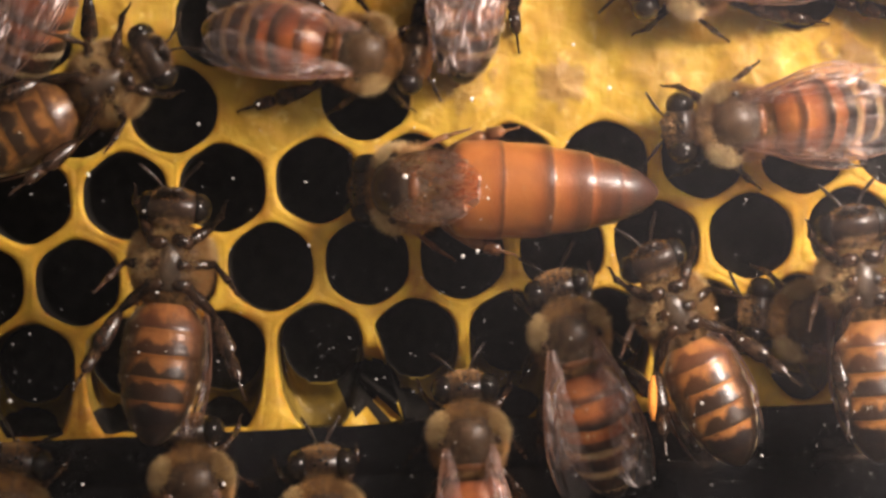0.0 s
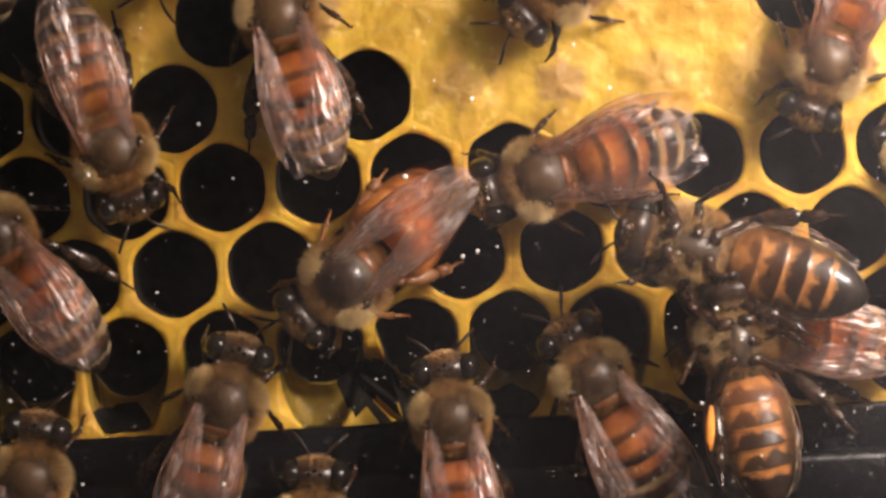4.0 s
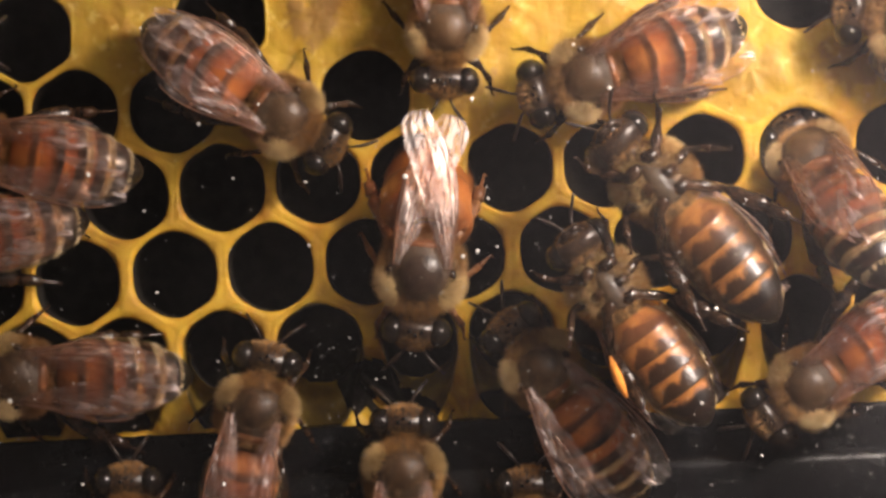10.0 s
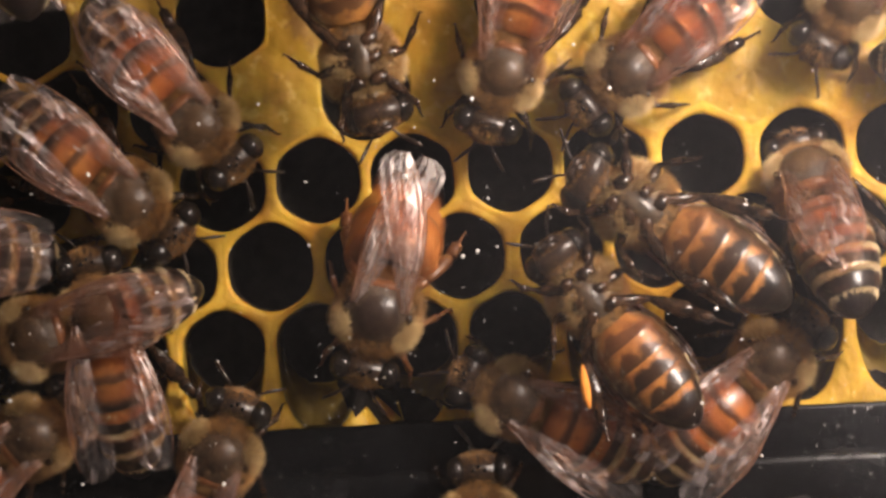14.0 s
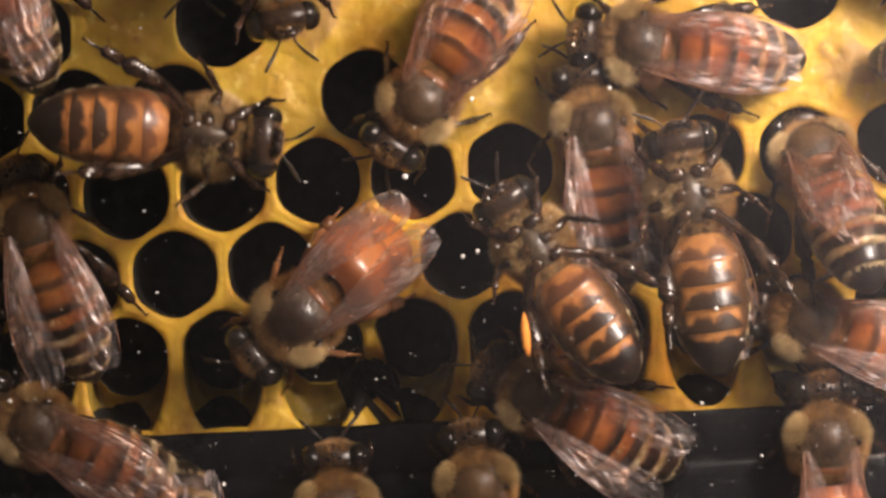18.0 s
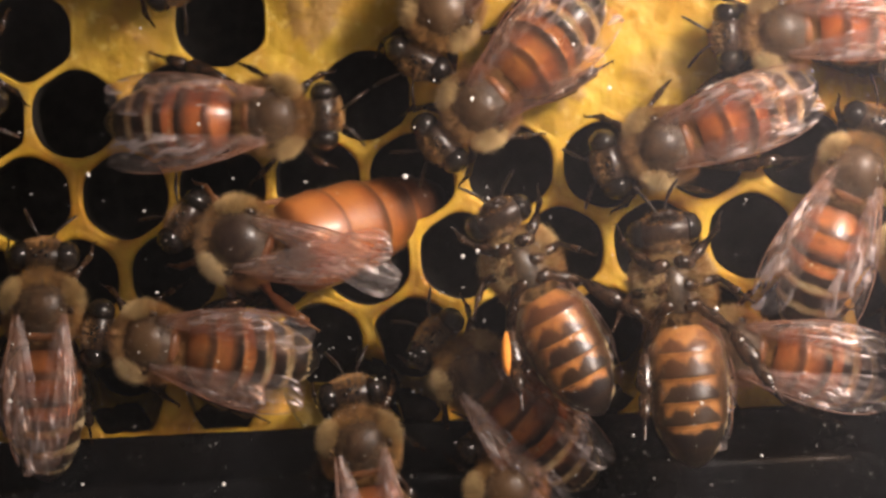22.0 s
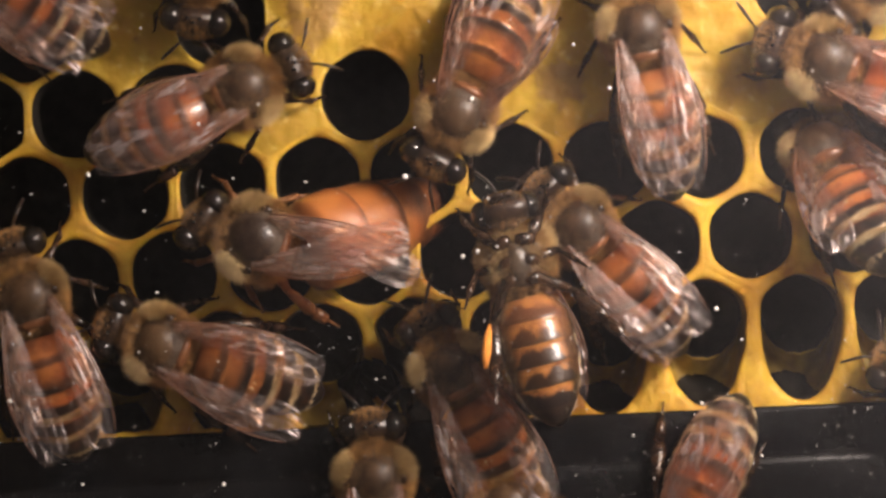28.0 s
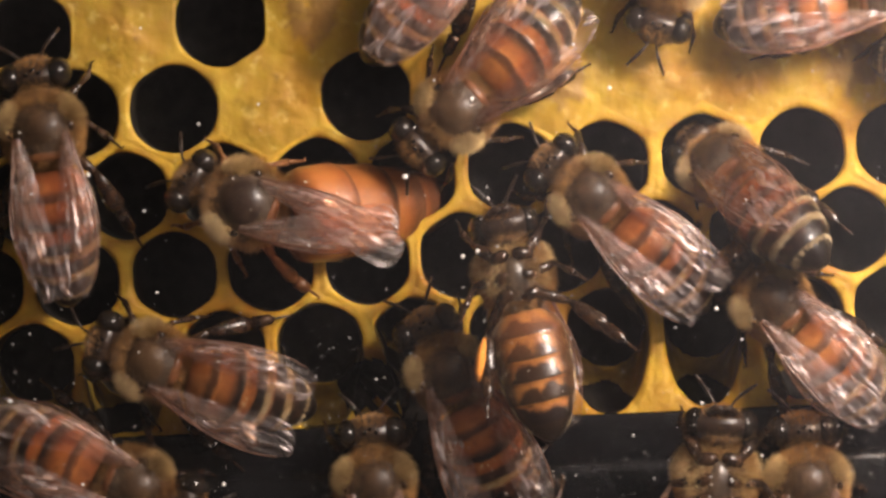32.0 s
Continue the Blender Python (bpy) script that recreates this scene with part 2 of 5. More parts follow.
for m in (HAIR, DOWN, CREAM):
    nt = m.node_tree
    geo = nt.nodes.new("ShaderNodeNewGeometry")
    mr = nt.nodes.new("ShaderNodeMapRange")
    mr.inputs["To Min"].default_value, mr.inputs["To Max"].default_value = 0.6, 1.25
    nt.links.new(geo.outputs["Random Per Island"], mr.inputs["Value"])
    hs = nt.nodes.new("ShaderNodeHueSaturation")
    base = nt.nodes["Principled BSDF"].inputs["Base Color"]
    nt.links.new(base.links[0].from_socket, hs.inputs["Color"])
    nt.links.new(mr.outputs["Result"], hs.inputs["Value"])
    nt.links.new(hs.outputs["Color"], base)
VEIN = material("wing_vein", (0.24, 0.11, 0.060), (0.13, 0.055, 0.03), 0.30, 900, spec=0.9, coat=0.8)
POLLEN = material("pollen", (0.72, 0.27, 0.03), (0.60, 0.20, 0.02), 0.8, 4000, 0.8, 6000)
DUST = material("dust", (0.85, 0.84, 0.80), (0.6, 0.58, 0.55), 0.8, 9000)
AMB, AMB2, BRN, BLK, HOAR = (0.38, 0.132, 0.034), (0.28, 0.088, 0.024), (0.10, 0.036, 0.015), (0.012, 0.008, 0.006), (0.36, 0.26, 0.13)
RINGS = banded("abdomen_plates", ((0.0, BRN), (0.5, AMB2), (1.02, AMB), (1.22, BRN), (1.44, (0.07, 0.025, 0.012)), (1.54, AMB), (2.05, AMB2), (2.28, BRN), (2.46, BLK), (2.68, BLK),
                                  (2.76, AMB), (3.28, AMB2), (3.44, BLK), (3.90, BLK), (3.96, HOAR), (4.20, HOAR), (4.30, AMB2), (4.42, BRN), (4.55, BLK), (5.12, BLK),
                                  (5.18, HOAR), (5.40, HOAR), (5.52, BLK), (6.34, BLK), (6.42, (0.20, 0.14, 0.08)), (6.60, BLK)),
               (0.36, 0.150, 0.038), (0.19, 0.066, 0.022), BRN, BLK, 1.22, 6.0, 0.32, 0.28, 0.42, 0.8)
QA, QB, QC = (0.36, 0.122, 0.028), (0.26, 0.080, 0.019), (0.11, 0.034, 0.011)
QRINGS = banded("queen_plates", ((0.0, BRN), (0.6, QC), (1.4, QA), (2.5, QA), (3.15, QB), (3.40, QC), (3.47, QC), (3.56, QA), (4.7, QA), (5.4, QB), (5.85, QC), (6.08, BRN), (6.18, QA), (6.9, QB), (7.5, QC), (8.16, BRN),
                                 (8.26, QB), (8.7, QC), (9.2, BRN), (9.74, (0.05, 0.022, 0.013)), (9.84, QC), (10.1, BRN), (10.5, (0.05, 0.024, 0.015)), (11.8, (0.035, 0.02, 0.014))),
                (0.44, 0.15, 0.035), (0.3, 0.09, 0.025), (0.17, 0.055, 0.016), (0.05, 0.018, 0.010), 1.95, 10.6, 0.34, 0.42, 0.30, 0.5)
WING = membrane("wing_film", (0.88, 0.73, 0.61), (0.98, 0.86, 0.84), 0.40, 0.012)
QWING = membrane("queen_wing_film", (0.88, 0.69, 0.54), (1.0, 0.90, 0.86), 0.60, 0.022, 0.27)
WOOD = material("hive_wood", (0.36, 0.24, 0.13), (0.25, 0.16, 0.08), 0.6, 120, 0.4, 700)


# ---- mesh helpers ----
def mesh(name, verts, faces, mats, slots=None, smooth=True, uvs=None):
    me = bpy.data.meshes.new(name)
    me.from_pydata([tuple(c * U for c in v) for v in verts], [], faces)
    for m in mats if isinstance(mats, (list, tuple)) else [mats]:
        me.materials.append(m)
    if slots is not None:
        me.polygons.foreach_set("material_index", slots)
    if smooth:
        me.polygons.foreach_set("use_smooth", [True] * len(faces))
    if uvs:
        layer = me.uv_layers.new(name="way")
        layer.data.foreach_set("uv", [c for f in faces for i in f for c in uvs[i]])
    me.update()
    return me


def part(name, shape, mats, parent, label="", at=(0, 0, 0), slots=None, smooth=True):
    """One mesh under its thing; a shape may bring its own map as a third item."""
    ob = new(name, mesh(name, shape[0], shape[1], mats, slots, smooth, shape[2] if len(shape) > 2 else None))
    ob.parent = parent
    ob.location = [c * U for c in at]
    return tagged(ob, label)


def join(*shapes):
    verts, faces = [], []
    for v, f in shapes:
        k = len(verts)
        verts += list(v)
        faces += [tuple(i + k for i in q) for q in f]
    return verts, faces


def tube(points, radii, n=7, flat=1.0):
    """A closed tube through the points; flat narrows it across."""
    pts = [Vector(p) for p in points]
    verts, faces = [], []
    for i, p in enumerate(pts):
        d = (pts[min(i + 1, len(pts) - 1)] - pts[max(i - 1, 0)]).normalized()
        a = d.orthogonal().normalized() if abs(d.z) > 0.95 else d.cross(Vector((0, 0, 1))).normalized()
        b = d.cross(a)
        for k in range(n):
            w = 2 * math.pi * k / n
            verts.append(tuple(p + (a * math.cos(w) + b * math.sin(w) * flat) * radii[i]))
    for i in range(len(pts) - 1):
        for k in range(n):
            q = (k + 1) % n
            faces.append((i * n + k, i * n + q, (i + 1) * n + q, (i + 1) * n + k))
    faces.append(tuple(reversed(range(n))))
    faces.append(tuple(range((len(pts) - 1) * n, len(pts) * n)))
    return verts, faces


def ball(centre, radii, nu=20, nv=12, lump=0.0, seed=0):
    verts, faces = [], []
    for j in range(nv + 1):
        th = math.pi * j / nv
        for i in range(nu):
            ph = 2 * math.pi * i / nu
            d = Vector((math.cos(th), math.sin(th) * math.cos(ph), math.sin(th) * math.sin(ph)))
            k = 1 + lump * noise.noise(d * 2.3 + Vector((seed, 0, 0)))
            verts.append(tuple(centre[a] + d[a] * radii[a] * k for a in range(3)))
    for j in range(nv):
        for i in range(nu):
            q = (i + 1) % nu
            faces.append((j * nu + i, j * nu + q, (j + 1) * nu + q, (j + 1) * nu + i))
    return verts, faces


def plate(ss, rs, zs, bow, tall=0.86, n=36):
    """One ring of an abdomen: ways from the waist, radii and heights of the axis; bow carries the back's margin towards the tail.
    Its map holds the way / 20 and, from 0 on the back to 1 on the belly, how far round."""
    verts, faces, way = [], [], []
    for s, r, z, c in zip(ss, rs, zs, bow):
        for k in range(n):
            w = 2 * math.pi * k / n
            up = math.sin(w)
            verts.append((-s - c * (max(0.0, up) ** 1.3 if up > 0 else -0.35 * up), r * math.cos(w), z + r * tall * up))
            way.append((s / 20, 0.5 - 0.5 * up))
    for i in range(len(ss) - 1):
        for k in range(n):
            q = (k + 1) % n
            faces.append((i * n + k, (i + 1) * n + k, (i + 1) * n + q, i * n + q))
    return verts, faces, way


def hairs(rng, centre, radii, count, length, lean, keep, width=0.03):
    """Tapered hairs that stand on an ellipsoid; keep(direction) gives the share of hairs and of length there."""
    verts, faces = [], []
    while len(verts) < count * 4:
        d = Vector((rng.gauss(0, 1), rng.gauss(0, 1), rng.gauss(0, 1))).normalized()
        k = keep(d)
        if rng.random() > k:
            continue
        p = Vector([centre[a] + d[a] * radii[a] * 0.98 for a in range(3)])
        nrm = Vector([d[a] / radii[a] for a in range(3)]).normalized()
        nrm = (nrm + Vector(lean) + Vector((rng.gauss(0, 1), rng.gauss(0, 1), rng.gauss(0, 1))) * 0.28).normalized()
        tip = p + nrm * length * (0.45 + 0.55 * k) * rng.uniform(0.6, 1.15)
        a = nrm.orthogonal().normalized() * width
        b = nrm.cross(a).normalized() * width
        i = len(verts)
        verts += [tuple(p + a), tuple(p - a * 0.5 + b * 0.87), tuple(p - a * 0.5 - b * 0.87), tuple(tip)]
        faces += [(i, i + 1, i + 3), (i + 1, i + 2, i + 3), (i + 2, i, i + 3)]
    return verts, faces


# ---- bees: head towards +x, back towards +z, origin in the thorax ----
def wing_shape(length, width, side, sweep, lift, nu=24, nv=45):
    """Film and veins of one folded wing, from its root backwards; side is 1 for the left."""
    sw = radians(sweep)

    def at(u, v):
        lead = 0.16 * width * math.sin(math.pi * min(1, u * 0.9 + 0.05)) - 0.27 * width * u ** 6
        w = width * (0.14 + 0.95 * u ** 0.85) * max(0.0, 1 - u ** 6) ** 0.55
        x, y = -length * u, lead - w * v
        fold = min(1.0, 0.25 + 1.2 * u) * (0.010 * math.sin(v * 27 + 3.0 * noise.noise(Vector((u * 3.0, v * 2.0, side + length)))) + 0.055 * noise.noise(Vector((u * 3.0, v * 12.0, 5.0 * side + length))) + 0.075 * noise.noise(Vector((u * 4.5, v * 6.0, 3.0 * side + length))) + 0.06 * noise.noise(Vector((u * 13, v * 4.0, 7.0 * side + length))))
        z = lift * math.sin(math.pi * min(1.0, u * 0.72 + 0.08)) + fold + 0.14 * math.sin(math.pi * v)
        x, y = x * math.cos(sw) - y * math.sin(sw), -x * math.sin(sw) + y * math.cos(sw)
        return (x, y * side, z)

    us = [math.sin(0.5 * math.pi * i / (nu - 1)) * 0.9995 for i in range(nu)]
    verts = [at(u, j / (nv - 1)) for u in us for j in range(nv)]
    faces = [(i * nv + j, i * nv + j + 1, (i + 1) * nv + j + 1, (i + 1) * nv + j) for i in range(nu - 1) for j in range(nv - 1)]
    lines = [[(u / 14, 0.01) for u in range(14)],
             [(u / 14, 0.10 + 0.05 * u / 14) for u in range(11)],
             [(u / 14, 0.34 - 0.04 * u / 14) for u in range(13)],
             [(u / 14, 0.50 + 0.08 * u / 14) for u in range(13)],
             [(u / 14, 0.70 + 0.14 * u / 14) for u in range(10)],
             [(u / 14, 0.90) for u in range(1, 7)],
             [(0.30, 0.12), (0.33, 0.22), (0.32, 0.33)], [(0.46, 0.33), (0.50, 0.42), (0.48, 0.53)],
             [(0.55, 0.13), (0.60, 0.22), (0.57, 0.32)], [(0.66, 0.32), (0.71, 0.44), (0.66, 0.54)], [(0.74, 0.14), (0.80, 0.24), (0.75, 0.31)],
             [(0.36, 0.52), (0.42, 0.63), (0.40, 0.74)], [(0.57, 0.55), (0.62, 0.66), (0.58, 0.79)], [(0.25, 0.72), (0.28, 0.80), (0.26, 0.90)]]
    size = (0.058, 0.026, 0.022, 0.020, 0.018, 0.016)
    veins = join(*[tube([Vector(at(*p)) + Vector((0, 0, 0.012)) for p in ln], [(size[h] if h < 6 else 0.013) * (1 - 0.5 * i / len(ln)) for i in range(len(ln))], 5) for h, ln in enumerate(lines)])
    return (verts, faces), veins


def build_bee(name, label, queen=False):
    rng = random.Random(7 if queen else 3)
    root = new(name)
    root.empty_display_size = 0.002
    k = 1.1 if queen else 1.0
    tr = (2.05 * k, 1.95 * k, 1.75 * k)
    thorax = part("thorax", ball((0, 0, 0), tr, 26, 16, 0.04), FUR, root, "brown downy thorax")
    part("shield", ball((0.12, 0, 0.70 * k), (1.50 * k, 1.45 * k, 1.16 * k) if queen else (1.48, 1.44, 1.15), 28, 16, 0.02), DARK if queen else BACK, thorax, "bald dark back plate")
    part("breast_plate", ball((-0.1, 0, -1.46 * k), (1.2, 0.66, 0.50), 22, 14, 0.22), BREAST, thorax, "smooth grey-brown breast plate")
    part("rear_plate", ball((-1.25 * k, 0, 0.95 * k), (0.42, 0.98, 0.5), 18, 10, 0.03), AMBER, thorax, "amber crescent plate")

    def clump(d):
        return min(1.0, max(0.15, 0.72 + 0.9 * noise.noise(d * 3.4)))

    def fluff(d):
        if d.z > 0.2:
            return max(0.04, 1.0 - max(0.0, d.z - (0.42 if queen else 0.58)) * (3.4 if queen else 4.5)) * clump(d)
        if d.z < -0.45:
            return 0.6 * clump(d)
        return (1.0 if d.x > -0.6 else 0.7) * clump(d)

    part("thorax_hair", hairs(rng, (0, 0, 0), tr, 6000 if queen else 8000, 0.74 if queen else 0.64, (-0.12, 0, 0.10), fluff, 0.015), HAIR, thorax, "short tan hair", smooth=False)
    if not queen:
        part("back_down", hairs(rng, (0.12, 0, 0.70), (1.48, 1.44, 1.15), 3600, 0.32, (-0.9, 0, 0.0), lambda d: clump(d) * min(1.0, max(0.05, 1.75 - 1.9 * d.z)) if d.z > 0.1 else 0.0, 0.013), DOWN, thorax, "flattened brown down", smooth=False)
    for s in (1, -1):
        side = Vector((0.42, s * 0.85, 0.32)).normalized()
        part("shoulder_tuft", hairs(rng, (0, 0, 0), (tr[0] * 1.03, tr[1] * 1.03, tr[2] * 1.03), 900, 0.78, (0.1, s * 0.2, 0.25), lambda d: max(0.0, (d.dot(side) - 0.86) / 0.14) ** 0.7, 0.017), CREAM, thorax, "cream shoulder tuft", smooth=False)
        pad = Vector((0.30, s * 0.78, -0.55)).normalized()
        part("breast_tuft", hairs(rng, (0, 0, 0), tr, 900, 0.5, (0.0, 0, -0.1), lambda d: min(1.0, max(0.0, (d.dot(pad) - 0.70) / 0.16)) * clump(d), 0.02), CREAM, thorax, "cream breast fuzz", smooth=False)
    throat = Vector((0.86, 0, -0.5)).normalized()
    part("collar_tuft", hairs(rng, (0, 0, 0), tr, 500, 0.55, (0.15, 0, -0.2), lambda d: min(1.0, max(0.0, (d.dot(throat) - 0.80) / 0.12)) * clump(d), 0.02), CREAM, thorax, "cream collar fuzz", smooth=False)
    # head
    hx = 2.95 * k
    head = part("head", ball((0, 0, 0), (0.92, 1.72, 1.35), 24, 14, 0.05), DARK, root, at=(hx, 0, -0.45))
    for s in (1, -1):
        part("eye", ball((0.02, s * 1.25, 0.22), (0.80, 0.72, 1.16), 20, 14), EYEM, head, "large glossy black eye")
        pts = [(0.75, s * 0.3, -0.1), (1.3, s * 0.65, 0.2), (1.65, s * 0.95, 0.2), (2.0, s * 1.3, 0.0), (2.3, s * 1.6, -0.3)]
        part("antenna", tube(pts, [0.07, 0.065, 0.10, 0.095, 0.07], 8), DARK, head, "dark elbowed feeler")
        part("mandible", tube([(0.65, s * 0.6, -0.9), (0.9, s * 0.35, -1.35), (0.85, s * 0.05, -1.6)], [0.24, 0.2, 0.08], 8), DARK, head)
    part("mouth_plate", ball((0.62, 0, -0.75), (0.42, 0.62, 0.5), 14, 8), DARK, head)
    for p in ((0.25, 0, 1.32), (0.05, 0.32, 1.30), (0.05, -0.32, 1.30)):
        part("simple_eye", ball(p, (0.13, 0.13, 0.1), 8, 6), EYEM, head)
    part("head_hair", hairs(rng, (0, 0, 0), (0.95, 1.3, 1.35), 1500, 0.34, (0.1, 0, 0.0), lambda d: (0.85 if d.x > 0.35 or d.x < -0.5 else 0.25) if abs(d.y) < 0.8 else 0.05, 0.017), HAIR, head, smooth=False)
    part("neck", tube([(1.6 * k, 0, -0.3), (2.6 * k, 0, -0.4)], [0.8, 0.7], 12), DARK, root)
    # abdomen
    seg, count, wide = (1.95, 6, 2.68) if queen else (1.22, 6, 2.10)
    length = seg * count
    waist = -1.9 if queen else -1.75

    def girth(s):
        u = min(1.0, max(0.0, s / (length + 0.25)))
        if queen:
            return wide * (min(1.0, u / 0.10) ** 0.5) * (1 - max(0, u - 0.25) ** 1.7 * 0.9) * max(0.0, 1 - u ** 9) ** 0.5
        return wide * (math.sin(math.pi * min(0.5, u * 1.55 + 0.10)) ** 0.7) * (1 - max(0, u - 0.45) ** 1.6 * 1.12) * max(0.0, 1 - u ** 7) ** 0.5

    abdomen = part("abdomen", tube([(0.5, 0, 0), (0, 0, 0), (-0.5, 0, 0)], [0.5, 0.45, 0.7], 12), DARK, root, "ringed orange abdomen" if queen else "banded amber and black abdomen", at=(waist, 0, -0.1))
    mat = QRINGS if queen else RINGS
    edges = (0.25, 3.45, 6.05, 8.15, 9.75, 10.95, length + 0.25) if queen else [0.25 + seg * i for i in range(count)] + [length + 0.25]

    def droop(s):
        return -0.014 * s * s * (0.35 if queen else 1.0)

    def bowed(s):
        return (0.35 if queen else 0.75) * min(1.0, s / 2.5) * max(0.0, 1 - (s / (length + 0.25)) ** 6)

    for i in range(count):
        s0, s1 = edges[i], edges[i + 1] + 0.16
        n = 9
        ss = [s0 + (s1 - s0) * j / (n - 1) for j in range(n)]
        flare = [1.0 - 0.030 + 0.060 * (j / (n - 1)) ** 1.6 for j in range(n)]
        flare[-1] = 0.99
        if i == count - 1:
            flare = [0.97] * n
            ss = [s0 + (length + 0.249 - s0) * math.sin(0.5 * math.pi * j / (n - 1)) for j in range(n)]
        rs = [max(0.02, girth(s) * f) for s, f in zip(ss, flare)]
        part("abdomen_ring", plate(ss, rs, [droop(s) for s in ss], [bowed(s) for s in ss]), mat, abdomen)

    def lying(s, w, out):
        """A place on the abdomen: way from the waist, turn about the axis, height over the plates."""
        r, up = girth(s) * 1.005 + out, math.sin(w)
        return Vector((-s - bowed(s) * (max(0.0, up) ** 1.3 if up > 0 else -0.35 * up), r * math.cos(w), droop(s) + r * 0.86 * up))

    hairy = []
    for i, many, reach in ((2, 90, 0.14), (3, 520, 0.26), (4, 520, 0.26), (5, 160, 0.2)):
        for _ in range(0 if queen else many):
            s, w = edges[i] + 0.10 + reach * rng.random() ** 1.3, rng.uniform(-0.08, 1.08) * math.pi
            p = lying(s, w, 0.03)
            q = lying(s + rng.uniform(0.12, 0.30), w + rng.gauss(0, 0.09), rng.uniform(0.03, 0.08))
            e = Vector((0, -math.sin(w), math.cos(w))) * 0.02
            up = Vector((0, math.cos(w), math.sin(w))) * 0.03
            hairy.append(([tuple(p - e), tuple(p + e), tuple(p + up), tuple(q)], [(0, 1, 3), (1, 2, 3), (2, 0, 3)]))
    if hairy:
        part("ring_hair", join(*hairy), PALE, abdomen, "pale felted hair bands", smooth=False)
    sides = []
    for _ in range(300 if queen else 900):
        s = rng.uniform(0.3, length * 0.95)
        w = rng.choice((0, math.pi)) + rng.gauss(0, 0.5) if rng.random() < 0.75 else rng.uniform(0, math.pi)
        p = lying(s, w, -0.02)
        q = lying(s + rng.uniform(0.14, 0.3), w, rng.uniform(0.06, 0.22))
        e = Vector((0.012, 0, 0))
        f = Vector((0, 0, 0.012))
        sides.append(([tuple(p - e), tuple(p + e), tuple(p + f), tuple(q)], [(0, 1, 3), (1, 2, 3), (2, 0, 3)]))
    part("side_hair", join(*sides), PALE, abdomen, smooth=False)
    # wings
    for s in (1, -1):
        film, veins = wing_shape(8.6, 2.95 if not queen else 3.1, s, -4 if queen else -1.5, 0.62)
        w = part("forewing", film, QWING if queen else WING, root, "clear veined wing", at=(-0.2, s * 1.35 * k, 1.25 * k))
        part("wing_veins", veins, VEIN, w)
        film, veins = wing_shape(6.1, 2.2, s, 0 if queen else 4, 0.45)
        w = part("hindwing", film, QWING if queen else WING, root, "clear veined wing", at=(-0.9, s * 1.35 * k, 1.0 * k))
        part("wing_veins", veins, VEIN, w)
        part("wing_root", ball((0, 0, 0), (0.34, 0.25, 0.22), 10, 6), LEGM, root, at=(0.1, s * 1.55 * k, 1.05 * k))
    # legs
    lm = QLEG if queen else LEGM
    plan = ((1.15, 2.2, 1.9, 2.9, 2.4, 3.6, 2.5), (0.0, 0.1, 2.3, -0.8, 3.1, -1.5, 3.6), (-1.0, -2.4, 2.0, -4.2, 2.6, -5.7, 2.8) if queen else (-1.0, -2.6, 2.1, -5.0, 2.75, -7.1, 3.3))
    for j, (cx, fx, fy, bx, by, ex, ey) in enumerate(plan):
        for s in (1, -1):
            c = Vector((cx, s * 0.9, -1.2))
            kn, an, en = (Vector((fx, s * fy, -0.7)) - c, Vector((bx, s * by, -1.8)) - c, Vector((ex, s * ey, -2.75)) - c)
            leg = part(("foreleg", "middle_leg", "hind_leg")[j], tube([(0.25, -s * 0.75, -0.30), (0.12, -s * 0.45, -0.34), (0, s * 0.05, -0.1), kn * 0.18, kn * 0.55, kn], [0.22, 0.38, 0.40, 0.28, 0.34, 0.20], 8), lm, root, at=tuple(c))
            fat = (0.40 if queen else 0.52) if j == 2 else 0.20
            part("shin", tube([kn, kn.lerp(an, 0.25), kn.lerp(an, 0.8), an], [0.17, fat * 0.7, fat, 0.2], 8, 0.55), lm, leg)
            foot = [an, an.lerp(en, 0.45), an.lerp(en, 0.55), an.lerp(en, 0.72), an.lerp(en, 0.86), en, en + Vector((0.12, s * 0.16, -0.12))]
            part("foot", tube(foot, [0.36 if j == 2 else 0.13, 0.32 if j == 2 else 0.11, 0.08, 0.09, 0.06, 0.07, 0.03], 8, 0.7), lm, leg)
    return tagged(root, label, "bee", kind="")


queen = build_bee("queen_bee", "large queen honey bee with long reddish-orange abdomen on the comb", True)
worker = build_bee("worker_bee", "worker honey bee with amber and black banded abdomen on yellow comb")
tagged(worker, group="worker bees in the hive")

# ---- comb ----
comb = tagged(new("comb"), "yellow wax honeycomb with open and capped cells on black foundation", "honeycomb")


def middle(c, r):
    """The middle of the cell in column c of row r, x and z in millimetres."""
    g = random.Random(c * 131 + r * 977 + 5)
    return Vector((-9.53 + 5.33 * c + 2.62 * r + g.uniform(-0.10, 0.10), -1.07 + 0.354 * c + 4.77 * r + g.uniform(-0.10, 0.10)))


AROUND = ((1, 0), (0, 1), (-1, 1), (-1, 0), (0, -1), (1, -1))
OPEN_ABOVE = {(-3, 2), (-2, 2), (0, 2), (-2, 3), (-4, 3), (-4, 2), (4, 3), (-5, 2), (-6, 3)}


def bar_top(x):
    return -10.95 + 0.047 * (x + 24.6)


# the stems of wax on the bar: where each begins, how far its foot leans, how far it stands back
STEMS = ((-14.83, -0.3, 0.0), (-9.5, -0.55, 0.0), (-4.17, 1.95, 3.6), (1.1, 0.3, 3.0), (6.5, 0.0, 1.2), (11.8, -0.3, 0.0), (17.1, -0.6, 0.0))

# a round half-cell hollow in place of one stem, its faces coloured black
PIT = Vector((-4.04, -7.75))


